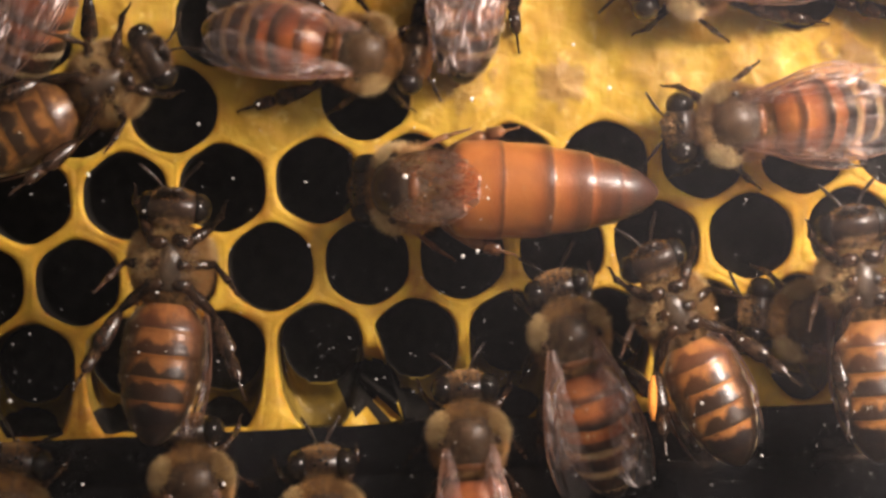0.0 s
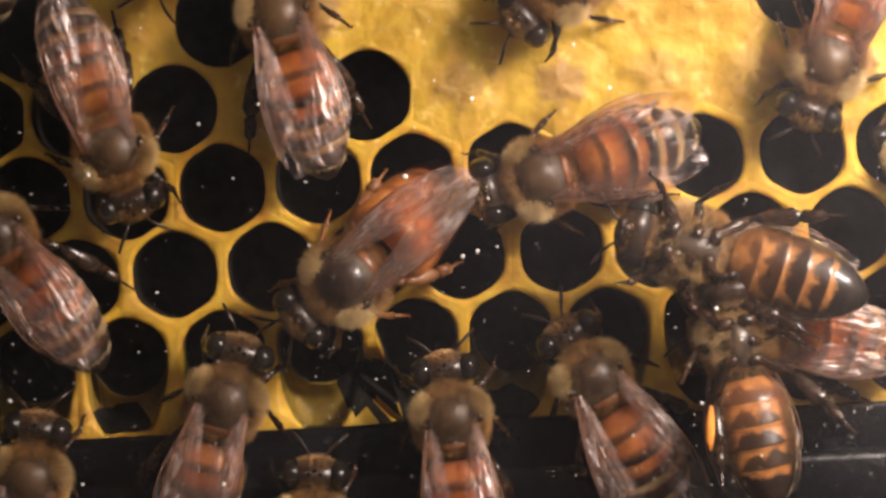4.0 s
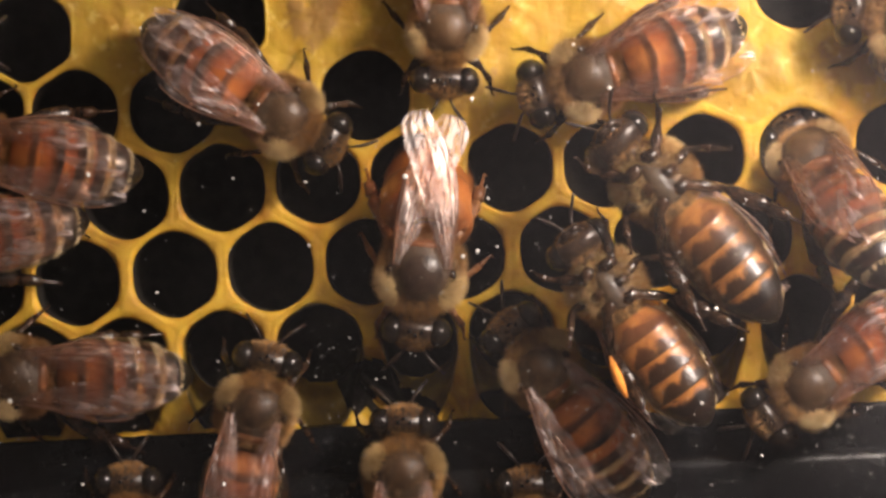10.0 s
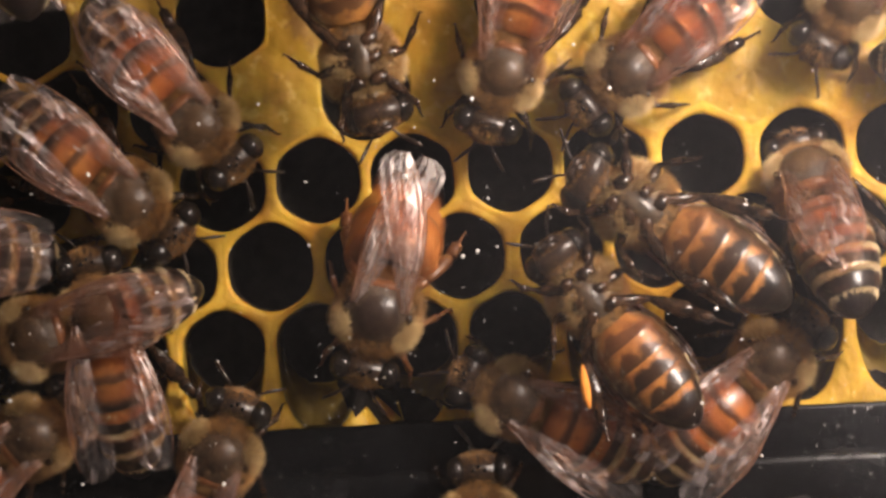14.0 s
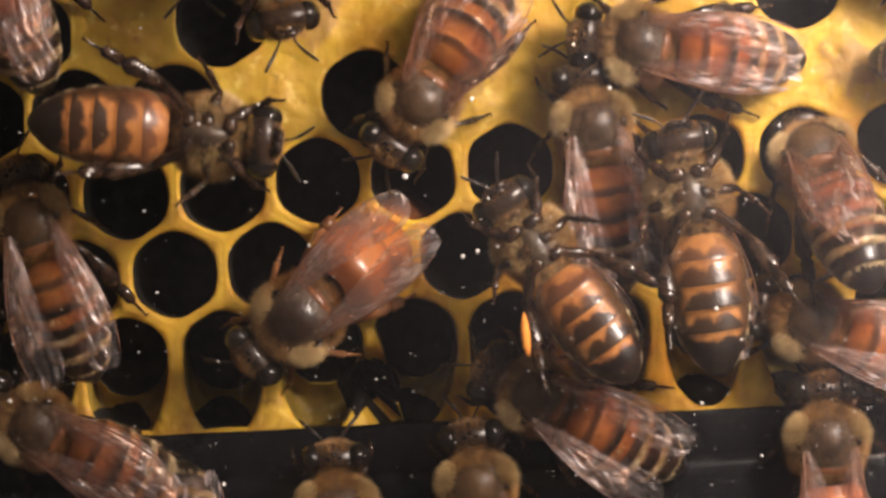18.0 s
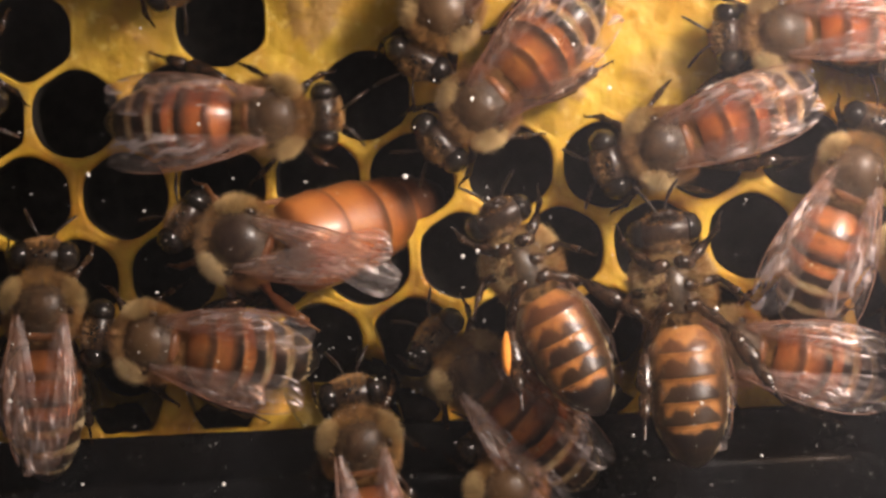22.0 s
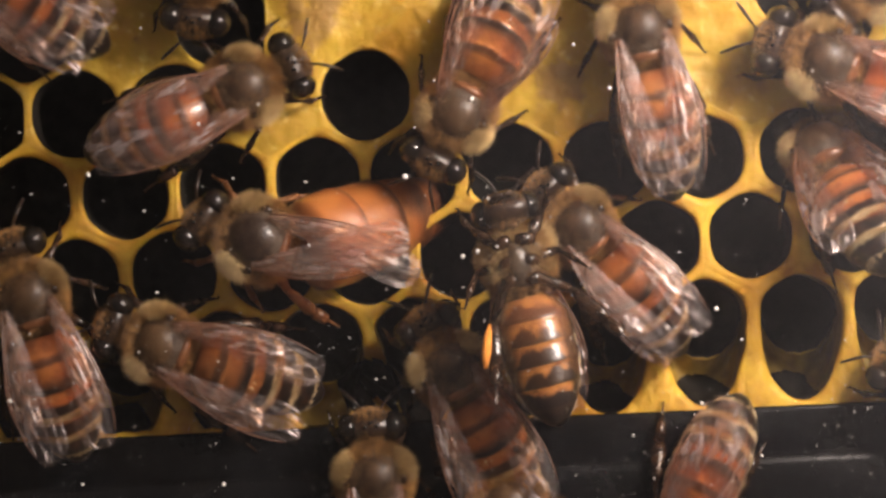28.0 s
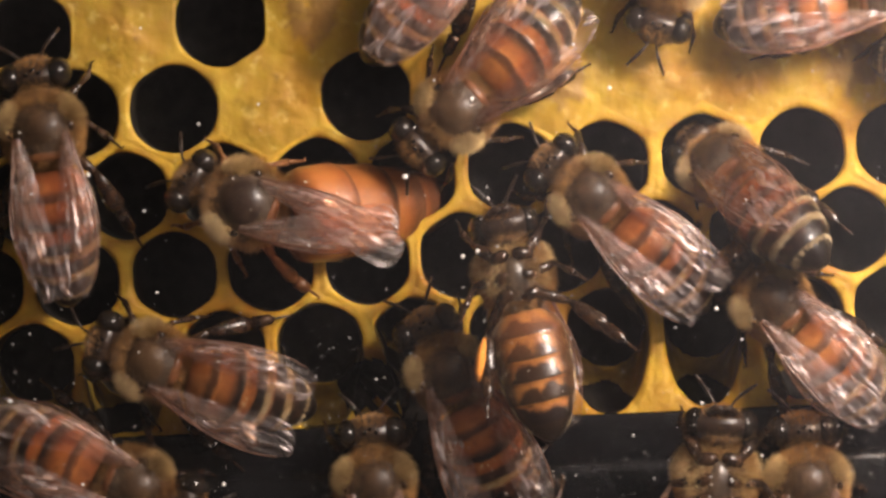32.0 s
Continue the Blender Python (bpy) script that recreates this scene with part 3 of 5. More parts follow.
def foot(x):
    return min(STEMS, key=lambda s: abs(s[0] - x)) if min(abs(s[0] - x) for s in STEMS) < 1.0 else (x, 0.0, 0.0)


def recess(p, top):
    """How far the front of a stem stands back at p; it grows from the stem's top to the bar."""
    down = min(1.0, max(0.0, (top - p.y) / (top - bar_top(p.x))))
    pit = min(1.0, max(0.0, (2.35 - (p - PIT).length) / 1.0))
    return max(4.2 * pit, sum(back * down * math.exp(-((p.x - x - lean * down) / 1.25) ** 2) for x, lean, back in STEMS))


def build_cell(c, r, capped):
    m = middle(c, r)
    corners = [(m + middle(c + AROUND[i][0], r + AROUND[i][1]) + middle(c + AROUND[(i + 1) % 6][0], r + AROUND[(i + 1) % 6][1])) / 3 for i in range(6)]
    low = r == -1
    if low:
        for i in (3, 4, 5):
            drop = 0.0 if i == 4 else 0.02
            x = corners[i].x + (0.0 if i == 4 else foot(corners[i].x)[1])
            corners[i] = Vector((x, bar_top(x) + drop))
    n = 120 if low else 36
    g = random.Random(c * 17 + r * 71)
    seed = Vector((c * 3.1, r * 5.7, 0))
    outer = []
    for k in range(n):
        w = k * 6 / n
        i = int(w)
        outer.append(corners[i].lerp(corners[(i + 1) % 6], w - i))
    verts, faces, slots = [], [], []

    def ring(pts, ys):
        for p, y in zip(pts, ys):
            verts.append((p.x, y, p.y))

    def relief(p, s, a):
        return a * noise.noise(Vector((p.x, p.y, 3)) * s) + 0.5 * a * noise.noise(Vector((p.x, p.y, 9)) * s * 2.7)

    if capped:
        rings, way = 8, []
        for j in range(rings):
            f = 1 - j / rings
            pts = [m + (p - m) * f for p in outer]
            way += [(1 - f, 0.0)] * n
            ring(pts, [relief(p, 0.8, 0.16) + relief(p, 2.1, 0.10) * (1 - f ** 6) - 0.34 * (1 - f * f) ** 2 for p in pts])
        verts.append((m.x, relief(m, 0.8, 0.16) + relief(m, 2.1, 0.10) - 0.34, m.y))
        for j in range(rings - 1):
            for k in range(n):
                q = (k + 1) % n
                faces.append((j * n + k, j * n + q, (j + 1) * n + q, (j + 1) * n + k))
        faces += [((rings - 1) * n + k, (rings - 1) * n + (k + 1) % n, rings * n) for k in range(n)]
        return part("cell", (verts, faces, way + [(1.0, 0.0)]), CAP, comb)
    radius = 2.38 + g.uniform(-0.05, 0.06) + (0.12 if r >= 2 else 0)
    hexy = 0.004 if r >= 2 else 0.018
    hole = []
    for k, p in enumerate(outer):
        d = (p - m)
        a = math.atan2(d.y, d.x)
        q = radius * (1 - hexy * math.cos(6 * (a - 0.065)) + 0.03 * noise.noise(Vector((math.cos(a), math.sin(a), 0)) * 1.5 + seed) + 0.014 * noise.noise(Vector((math.cos(a), math.sin(a), 0)) * 5 + seed))
        q = min(q, d.length - 0.20)
        if low and d.y < 0:
            stretch = 1 + 0.95 * (-math.sin(a)) ** 4
            q = min(q * stretch, d.length - 0.16 - (0.34 * max(0.0, -math.sin(a)) ** 3 * (1 + 0.8 * noise.noise(Vector((p.x * 0.9, 4, 0)))) if c < 1 else 0.0))
        hole.append(m + Vector((math.cos(a), math.sin(a))) * q)
    flat = [relief(p, 0.8, 0.16) for p in outer]
    back = [recess(p, m.y) if low else 0.0 for p in outer]
    ring(outer, [f + b for f, b in zip(flat, back)])
    mid = [o.lerp(h, 0.62) for o, h in zip(outer, hole)]
    ring(mid, [f * 0.8 - 0.05 + b for f, b in zip(flat, back)])
    ring(hole, [0.10 + relief(p, 2.0, 0.06) + b for p, b in zip(hole, back)])
    depths = ((1.0, 0.5), (0.985, 1.6), (0.96, 4.4))
    if low:
        # the half cells along the bar: a ledge of wax inside, its shade put into the colour, with the round cell above
        # and a black patch for the hollow below it
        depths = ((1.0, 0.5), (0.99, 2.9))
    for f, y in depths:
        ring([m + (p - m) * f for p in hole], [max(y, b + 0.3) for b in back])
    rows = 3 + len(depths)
    # walls deeper than half a millimetre carry painted shade: black, not wax
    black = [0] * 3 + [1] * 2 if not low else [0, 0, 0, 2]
    if low:
        lip = []
        for p in hole:
            d = p - m
            lip.append(m + d.normalized() * min(d.length * 0.97, (2.06 if d.y < 0 else 2.3) + 0.10 * noise.noise(Vector((d.x, d.y, 0)) + seed)))
        for j in range(1, 17):
            f = j / 16
            ring([h.lerp(q, f) for h, q in zip(hole, lip)], [2.9 + 0.9 * math.sin(math.pi * f) - 0.4 * f for q in lip])
        ring(lip, [2.6] * n)
        ring([m + (q - m) * 0.94 for q in lip], [4.4] * n)
        rows += 18
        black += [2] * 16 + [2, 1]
    verts.append((m.x, 4.9, m.y))
    hollow = Vector((-4.0, -7.8)) if c == 1 else Vector((m.x + g.uniform(-0.7, 0.1), bar_top(m.x) + 0.45))
    for j in range(rows - 1):
        for k in range(n):
            q = (k + 1) % n
            face = (j * n + k, j * n + q, (j + 1) * n + q, (j + 1) * n + k)
            faces.append(face)
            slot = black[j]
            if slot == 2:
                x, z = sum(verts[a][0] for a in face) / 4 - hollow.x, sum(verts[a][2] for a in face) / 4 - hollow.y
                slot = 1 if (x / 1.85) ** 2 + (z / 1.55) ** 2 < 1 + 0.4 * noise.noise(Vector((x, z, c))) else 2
            if low and (Vector((sum(verts[a][0] for a in face), sum(verts[a][2] for a in face))) / 4 - PIT).length < 1.6 + 0.25 * noise.noise(Vector((face[0] * 0.11, c, 2.0))):
                slot = 1
            slots.append(slot)
    for k in range(n):
        faces.append(((rows - 1) * n + k, (rows - 1) * n + (k + 1) % n, rows * n))
        slots.append(1)
    return part("cell", (verts, faces), [CAP if r >= 2 else WAX, CELL_BLACK, SHADED_WAX], comb, slots=slots)


for r in range(-1, 9):
    for c in range(-11, 15):
        m = middle(c, r)
        if abs(m.x) < 44 and m.y < 37:
            if r < 2 or (c, r) in OPEN_ABOVE:
                build_cell(c, r, False)
            else:
                build_cell(c, r, True)


# ---- frame, glass and hive walls ----
def block(x0, x1, y0, y1, z0, z1, bevel=0.4, lean=0.0):
    """A bevelled bar, drawn as verts and faces; lean raises its right end."""
    bm = bmesh.new()
    bmesh.ops.create_cube(bm, size=1)
    for v in bm.verts:
        x = x0 + (v.co.x + 0.5) * (x1 - x0)
        v.co = (x, y0 + (v.co.y + 0.5) * (y1 - y0), z0 + (v.co.z + 0.5) * (z1 - z0) + lean * x)
    bmesh.ops.bevel(bm, geom=bm.edges[:], offset=bevel, segments=3, profile=0.5, affect="EDGES")
    shape = [tuple(v.co) for v in bm.verts], [tuple(v.index for v in f.verts) for f in bm.faces]
    bm.free()
    return shape


bar = tagged(new("bottom_bar"), "black plastic bottom bar of the comb frame, dusty and scuffed", "frame bar")
part("rail", block(-46, 46, -0.25, 9, -12.4, -9.52, 0.25, 0.047), BAR, bar)
part("lip", block(-46, 46, -1.0, 9, -15.2, -12.0, 0.7, 0.047), BAR, bar, "rounded glossy lip")
part("skirt", block(-46, 46, 0.4, 9, -40, -15.0, 0.5, 0.047), BAR, bar)

hive = tagged(new("hive_case"), "dark wooden case of the glass-fronted hive", "hive", kind="structure")
part("back_board", block(-50, 50, 10, 16, -44, 50, 0.5), WOOD, hive)
part("side_board", block(-56, -50, -13, 16, -44, 50, 0.5), WOOD, hive)
part("side_board", block(50, 56, -13, 16, -44, 50, 0.5), WOOD, hive)
part("top_board", block(-56, 56, -13, 16, 50, 56, 0.5), WOOD, hive)
part("floor_board", block(-56, 56, -13, 16, -50, -44, 0.5), WOOD, hive)

glass_mat = bpy.data.materials.new("window_glass")
glass_mat.use_nodes = True
gb = glass_mat.node_tree.nodes["Principled BSDF"]
gb.inputs["Base Color"].default_value = (0.98, 0.99, 0.98, 1)
gb.inputs["Transmission Weight"].default_value = 1.0
gb.inputs["Roughness"].default_value = 0.0
gb.inputs["IOR"].default_value = 1.45
gt = glass_mat.node_tree
film = gt.nodes.new("ShaderNodeBsdfDiffuse")
film.inputs[0].default_value = (0.84, 0.83, 0.90, 1)
smear = gt.nodes.new("ShaderNodeTexNoise")
smear.inputs["Scale"].default_value, smear.inputs["Detail"].default_value = 55, 5
where = gt.nodes.new("ShaderNodeTexCoord")
gt.links.new(where.outputs["Object"], smear.inputs["Vector"])
# over the dust smears, a painted veil of glare that grows to the right
across = gt.nodes.new("ShaderNodeSeparateXYZ")
gt.links.new(where.outputs["Object"], across.inputs[0])
veil = calc(gt, "ADD", calc(gt, "MULTIPLY", step(gt, across.outputs[0], -0.010, 0.024), 0.0110), 0.0074)
thin = calc(gt, "MULTIPLY", step(gt, smear.outputs["Fac"], 0.25, 0.7), veil)
dusty = gt.nodes.new("ShaderNodeMixShader")
gt.links.new(thin, dusty.inputs[0])
gt.links.new(gb.outputs[0], dusty.inputs[1])
gt.links.new(film.outputs[0], dusty.inputs[2])
gt.links.new(dusty.outputs[0], gt.nodes["Material Output"].inputs["Surface"])
pane = part("glass_pane", block(-50, 50, -12.2, -9.2, -44, 50, 0.1), glass_mat, None, smooth=False)
tagged(pane, "clear glass front of the hive speckled with dust", "glass", kind="structure")
pane.visible_shadow = False

# dust on the inside of the glass
rng = random.Random(11)
SPECKS = ((-2.1, 4.0, 3.2), (1.1, -0.4, 2.6), (1.9, -0.1, 2.4), (3.0, 0.15, 1.6), (-23.9, -8.4, 2.4), (-12.1, -13.0, 2.6), (-19.9, -13.0, 2.0),
          (15.1, -3.3, 2.6), (14.3, -8.5, 2.2), (-19.6, 4.1, 2.6), (-16.5, 2.1, 1.8), (-11.6, 3.9, 1.6), (-7.6, 3.7, 1.8), (-13.5, 6.9, 1.8),
          (-10.2, 8.0, 1.8), (-16.7, 12.2, 1.8), (1.6, 8.3, 2.2), (7.2, 11.3, 1.8), (9.2, 8.9, 2.2), (-0.5, 9.3, 1.4), (16.5, -5.0, 2.0),
          (-15.8, -2.4, 2.4), (-7.4, 0.2, 1.8), (-16.8, -5.7, 1.8), (-3.7, -7.2, 1.6), (2.5, 2.8, 2.2), (17.6, -11.4, 2.2), (10.5, -10.3, 1.6))
shapes = []
NEAR = 1 - 9.25 / DIST
for x, z, s in SPECKS:
    shapes.append(ball((x * NEAR, -9.16, z * NEAR), (0.042 * s, 0.03, 0.042 * s * rng.uniform(0.7, 1.5)), 7, 5, 0.5, x))
for _ in range(430):
    x, z = rng.uniform(-26, 26), rng.triangular(-15, 14, -13)
    s = rng.choice((0.018, 0.022, 0.028, 0.045))
    shapes.append(ball((x, -9.18, z), (s, 0.02, s * rng.uniform(0.6, 1.6)), 6, 4, 0.4, x))
dust = part("dust", join(*shapes), DUST, None, "white dust specks stuck to the glass")
tagged(dust, category="dust", kind="stuff")


# ---- where a bee stands: x and z in millimetres, heading in degrees from the right ----
def stand(x, z, heading, depth=3.0, over=False, dive=0.0):
    a = radians(heading)
    fwd = Vector((math.cos(a), 0, math.sin(a)))
    up = Vector((0, 1, 0)) if over else Vector((0, -1, 0))
    left = up.cross(fwd)
    m = Matrix((fwd, left, up)).transposed().to_4x4()
    return Matrix.Translation((x * U, -depth * U, z * U)) @ m @ pose(0, 0, 0, 0, dive, 0)


def on(x, z, heading, depth=3.0):
    return stand(x, z, heading, depth)


def under(x, z, heading, depth=6.2):
    return stand(x, z, heading, depth, True)


def into(x, z, heading, depth=0.7):
    """Head and shoulders down in a cell whose middle is x, z."""
    a = radians(heading)
    return stand(x - 1.1 * math.cos(a), z - 1.1 * math.sin(a), heading, depth, False, 47.0)


TEXTS = {"d": "worker honey bee with amber and black banded abdomen on yellow comb",
         "v": "worker honey bee clinging to the glass, orange striped underside showing",
         "c": "worker honey bee with its head deep in an open comb cell",
         "b": "worker honey bee with golden-brown downy thorax at the black bottom bar",
         "p": "worker honey bee on the glass, orange pollen on one leg"}
made = [0]


def bee(kind):
    """The next worker, with its wings held a little differently."""
    ob = worker if made[0] == 0 else copy_thing(worker, Matrix())
    g = random.Random(40 + made[0])
    made[0] += 1
    spread = g.uniform(0, 13)
    ob.scale = [g.uniform(0.96, 1.05)] * 3
    v, red = g.uniform(0.72, 1.2), g.uniform(0.86, 1.1)
    for o in ob.children_recursive:
        if o.name.startswith("abdomen_ring"):
            o.color = (v, v * red, v * red * g.uniform(0.9, 1.1), 1)
    for o in ob.children:
        kindname = o.name.split(".")[0]
        if kindname in ("forewing", "hindwing"):
            s = 1 if o.location.y > 0 else -1
            o.rotation_euler = (0, radians(g.uniform(-3, 7)), radians(-s * (spread + g.uniform(-3, 3))))
        elif kindname == "abdomen":
            o.rotation_euler = (0, radians(g.uniform(-5, 1)), radians(g.uniform(-4, 4)))
    return tagged(ob, TEXTS[kind])


def pollen(ob):
    """An orange load along one hind shin."""
    for o in ob.children:
        if o.name.startswith("hind_leg") and o.location.y < 0:
            line = [(-1.9, -1.5, 0.2), (-2.4, -1.75, -0.15), (-3.0, -2.0, -0.5), (-3.6, -2.25, -0.78), (-4.1, -2.4, -0.9)]
            part("pollen_load", tube(line, [0.08, 0.22, 0.27, 0.22, 0.07], 10), POLLEN, o, "orange pollen load")


def gait(ob, seed, lively=9.0, kick=0.0):
    """Legs swing about their hips and feelers about the face."""
    g = random.Random(seed)
    for o in ob.children:
        kindname = o.name.split(".")[0]
        if kindname.endswith("leg"):
            x, y, z = o.location
            rest = g.uniform(-8, 8) + (kick if kindname == "hind_leg" and y > 0 else 0)
            times = [0] + [0.6 * i + g.uniform(0, 0.4) for i in range(1, 52)] + [32]
            walk(o, [(t, pose(x, y, z, 0, 0, rest + g.uniform(-lively, lively))) for t in times])
        elif kindname == "head":
            for f in o.children:
                if f.name.split(".")[0] == "antenna":
                    times = [0] + [0.8 * i + g.uniform(0, 0.5) for i in range(1, 39)] + [32]
                    walk(f, [(t, pose(0, 0, 0, g.uniform(-10, 10), g.uniform(-8, 12), g.uniform(-14, 14))) for t in times])


# every worker, by how it is first met: d on the comb, b at the bar, v on the glass, p there with pollen, c with its head in a cell
SWARM = [bee(k) for k in "vvddddddbbbdpvdcdddddvdddddvvvdddddddddddbddvvdddddddddddvbddbd"]
pollen(SWARM[12])


def motions():
    crowd = iter(SWARM)
    walk(queen, [(0, stand(-1.82, 3.27, 179, 3.1, False, 42)), (0.5, stand(-1.51, 3.36, 172, 3.1, False, 42)), (1, stand(-1.36, 2.80, 152, 3.1, False, 42)), (1.5, stand(-1.51, 3.11, 147, 3.1, False, 21)), (2, on(-5.05, 2.80, 166, 3.3)), (2.5, on(-7.05, 3.27, 160, 3.3)), (3, on(-7.82, 2.65, 181, 3.3)), (3.5, on(-6.75, -0.12, 202, 3.3)), (5.5, on(-2.59, -2.74, 252, 3.3)), (6, on(-2.90, -2.43, 250, 3.3)), (7, on(-1.66, -2.13, 255, 3.3)), (8, on(-1.05, -1.82, 264, 3.3)), (9, on(-1.20, -1.20, 267, 3.3)), (10, on(-1.20, -1.20, 265, 3.3)), (11, on(-1.05, -1.05, 264, 3.3)), (12, on(-1.05, -1.20, 266, 3.3)), (13, on(-1.82, -1.51, 266, 3.3)), (14, on(-3.51, -3.36, 257, 3.3)), (14.5, on(-3.82, -3.67, 256, 3.3)), (16.5, on(-2.59, -5.21, 267, 3.3)), (17, on(-2.59, -5.21, 265, 3.3)), (17.5, on(-3.67, -4.59, 256, 3.3)), (18, on(-7.82, -3.67, 221, 3.3)), (18.5, on(-9.21, -2.13, 212, 3.3)), (19, on(-10.29, -1.16, 184, 3.3)), (20, on(-10.91, 0.10, 166, 3.3)), (21, on(-11.21, 0.31, 163, 3.3)), (22, on(-10.91, 0.36, 160, 3.3)), (23, on(-11.21, 0.67, 158, 3.3)), (24, on(-10.60, 0.67, 158, 3.3)), (25, on(-10.60, 0.67, 160, 3.3)), (25.5, on(-10.60, 0.67, 161, 3.3)), (27.5, on(-9.83, 0.41, 161, 3.3)), (28, on(-9.98, 0.46, 161, 3.3)), (29, on(-9.98, 0.46, 160, 3.3)), (30, on(-10.29, 1.13, 159, 3.3)), (31, on(-10.29, 2.09, 158, 3.3)), (32, on(-10.60, 2.44, 158, 3.3))])
    tail = next(o for o in queen.children if o.name.startswith("abdomen"))
    belly = lambda a, yaw=0: pose(-1.9 * U, 0, -0.1 * U, 0, -a, yaw)
    walk(tail, [(0, belly(38)), (0.5, belly(68)), (1, belly(82)), (1.5, belly(65)), (2, belly(19, -4)), (2.5, belly(36, 12)), (3, belly(55, 24)), (3.5, belly(52, 14)), (5.5, belly(53)), (6, belly(54)), (7, belly(56)), (8, belly(57)), (9, belly(59)), (10, belly(56)), (11, belly(55)), (12, belly(58)), (13, belly(56)), (14, belly(51)), (14.5, belly(48)), (16.5, belly(44)), (17, belly(44)), (17.5, belly(51)), (18, belly(49)), (18.5, belly(41)), (19, belly(40, 16)), (20, belly(32, 33)), (21, belly(30, 38)), (22, belly(31, 40)), (23, belly(32, 38)), (24, belly(31, 36)), (25, belly(32, 36)), (25.5, belly(32, 36)), (27.5, belly(33, 38)), (28, belly(33, 38)), (29, belly(32, 36)), (30, belly(31, 34)), (31, belly(32, 28)), (32, belly(32, 28))])
    for o in queen.children:
        if o.name.startswith(("forewing", "hindwing")):
            x, y, z = o.location
            side = 1 if y > 0 else -1
            fold = lambda lift, spread, roll=0, swing=0: pose(x, y, z, roll, lift, swing - side * spread)
            walk(o, [(0, fold(14, 4)), (2.5, fold(14, 6)), (3.5, fold(12, 5)), (5.5, fold(0, 0, -6)), (6.5, fold(-6, -4, -9)), (9, fold(-8, -4, -11)), (13, fold(-7, -4, -10)), (14.5, fold(3, -2, -4)), (16.5, fold(15, 19)), (17.3, fold(15, 17)), (18.5, fold(14, 8)), (20, fold(10, -1, 0, 9)), (24, fold(9, -3, 0, 13)), (27.5, fold(8, -3, 0, 14)), (32, fold(8, -2, 0, 9))])
    face = next(o for o in queen.children if o.name.startswith("head"))
    turned = lambda a, nod=0: pose(3.245 * U, 0, -0.45 * U, 0, nod, a)
    walk(face, [(0, turned(0)), (17, turned(0)), (19, turned(-6, 6)), (20, turned(-12, 10)), (24, turned(-16, 12)), (28, turned(-20, 10)), (32, turned(-14, 8))])
    gait(queen, 5, 5.0)
    b = next(crowd)
    walk(b, [(0, under(-14.52, -0.88, 87)), (0.5, under(-13.61, -1.79, 108)), (1, under(-20.43, -3.30, 161)), (1.5, under(-22.86, -4.82, 173)), (2, under(-31.65, -6.03, 178)), (3, under(-36.50, -3.61, 163)), (32, under(-36.50, -3.61, 163))])
    gait(b, 2)
    b = next(crowd)
    walk(b, [(0, under(-18.01, 8.82, 30)), (0.5, under(-13.76, 11.55, 44)), (1, under(-11.19, 12.16, 47)), (1.5, under(-10.28, 12.46, 52)), (2, under(-9.37, 12.01, 60)), (2.5, under(-10.28, 11.85, 72)), (3, under(-11.64, 11.55, 92)), (3.5, under(-11.64, 18.52, 92)), (5.5, under(-8.61, 26.10, 86)), (32, under(-8.61, 26.10, 86))])
    gait(b, 3)
    b = next(crowd)
    walk(b, [(0, on(-4.45, 10.68, -9, 2.9)), (0.5, on(-1.98, 17.01, -4, 2.9)), (1, on(0.49, 23.80, -21, 2.9)), (32, on(0.49, 23.80, -21, 2.9))])
    gait(b, 4)
    b = next(crowd)
    walk(b, [(0, on(-20.52, 17.03, 66, 2.7)), (1, on(-20.21, 17.34, 64, 2.7)), (2, on(-21.14, 18.27, 64, 2.7)), (3, on(-21.45, 19.19, 84, 2.7)), (3.5, on(-22.99, 20.12, 84, 2.7)), (5.5, on(-26.09, 24.45, 90, 2.7)), (32, on(-26.09, 24.45, 90, 2.7))])
    gait(b, 5)
    b = next(crowd)
    walk(b, [(0, on(13.77, 14.85, -171, 2.9)), (1, on(14.08, 13.61, -189, 2.9)), (2, on(5.59, 12.23, -158, 2.9)), (2.5, on(4.20, 10.84, -141, 2.9)), (3, on(4.51, 11.15, -133, 2.9)), (3.5, on(5.28, 12.23, -137, 2.9)), (5.5, on(9.76, 21.02, -141, 2.9)), (32, on(9.76, 21.02, -141, 2.9))])
    gait(b, 6)
    b = next(crowd)
    walk(b, [(0, on(1.73, 18.25, 85, 2.9)), (1, on(-2.59, 23.80, 88, 2.9)), (1.6, on(-2.90, 18.86, 90, 2.9)), (2, on(-2.28, 16.39, 87, 2.9)), (2.6, on(-1.98, 21.02, 90, 2.9)), (3.5, on(-5.68, 25.96, 114, 2.9)), (32, on(-5.68, 25.96, 114, 2.9))])
    gait(b, 7)
    b = next(crowd)
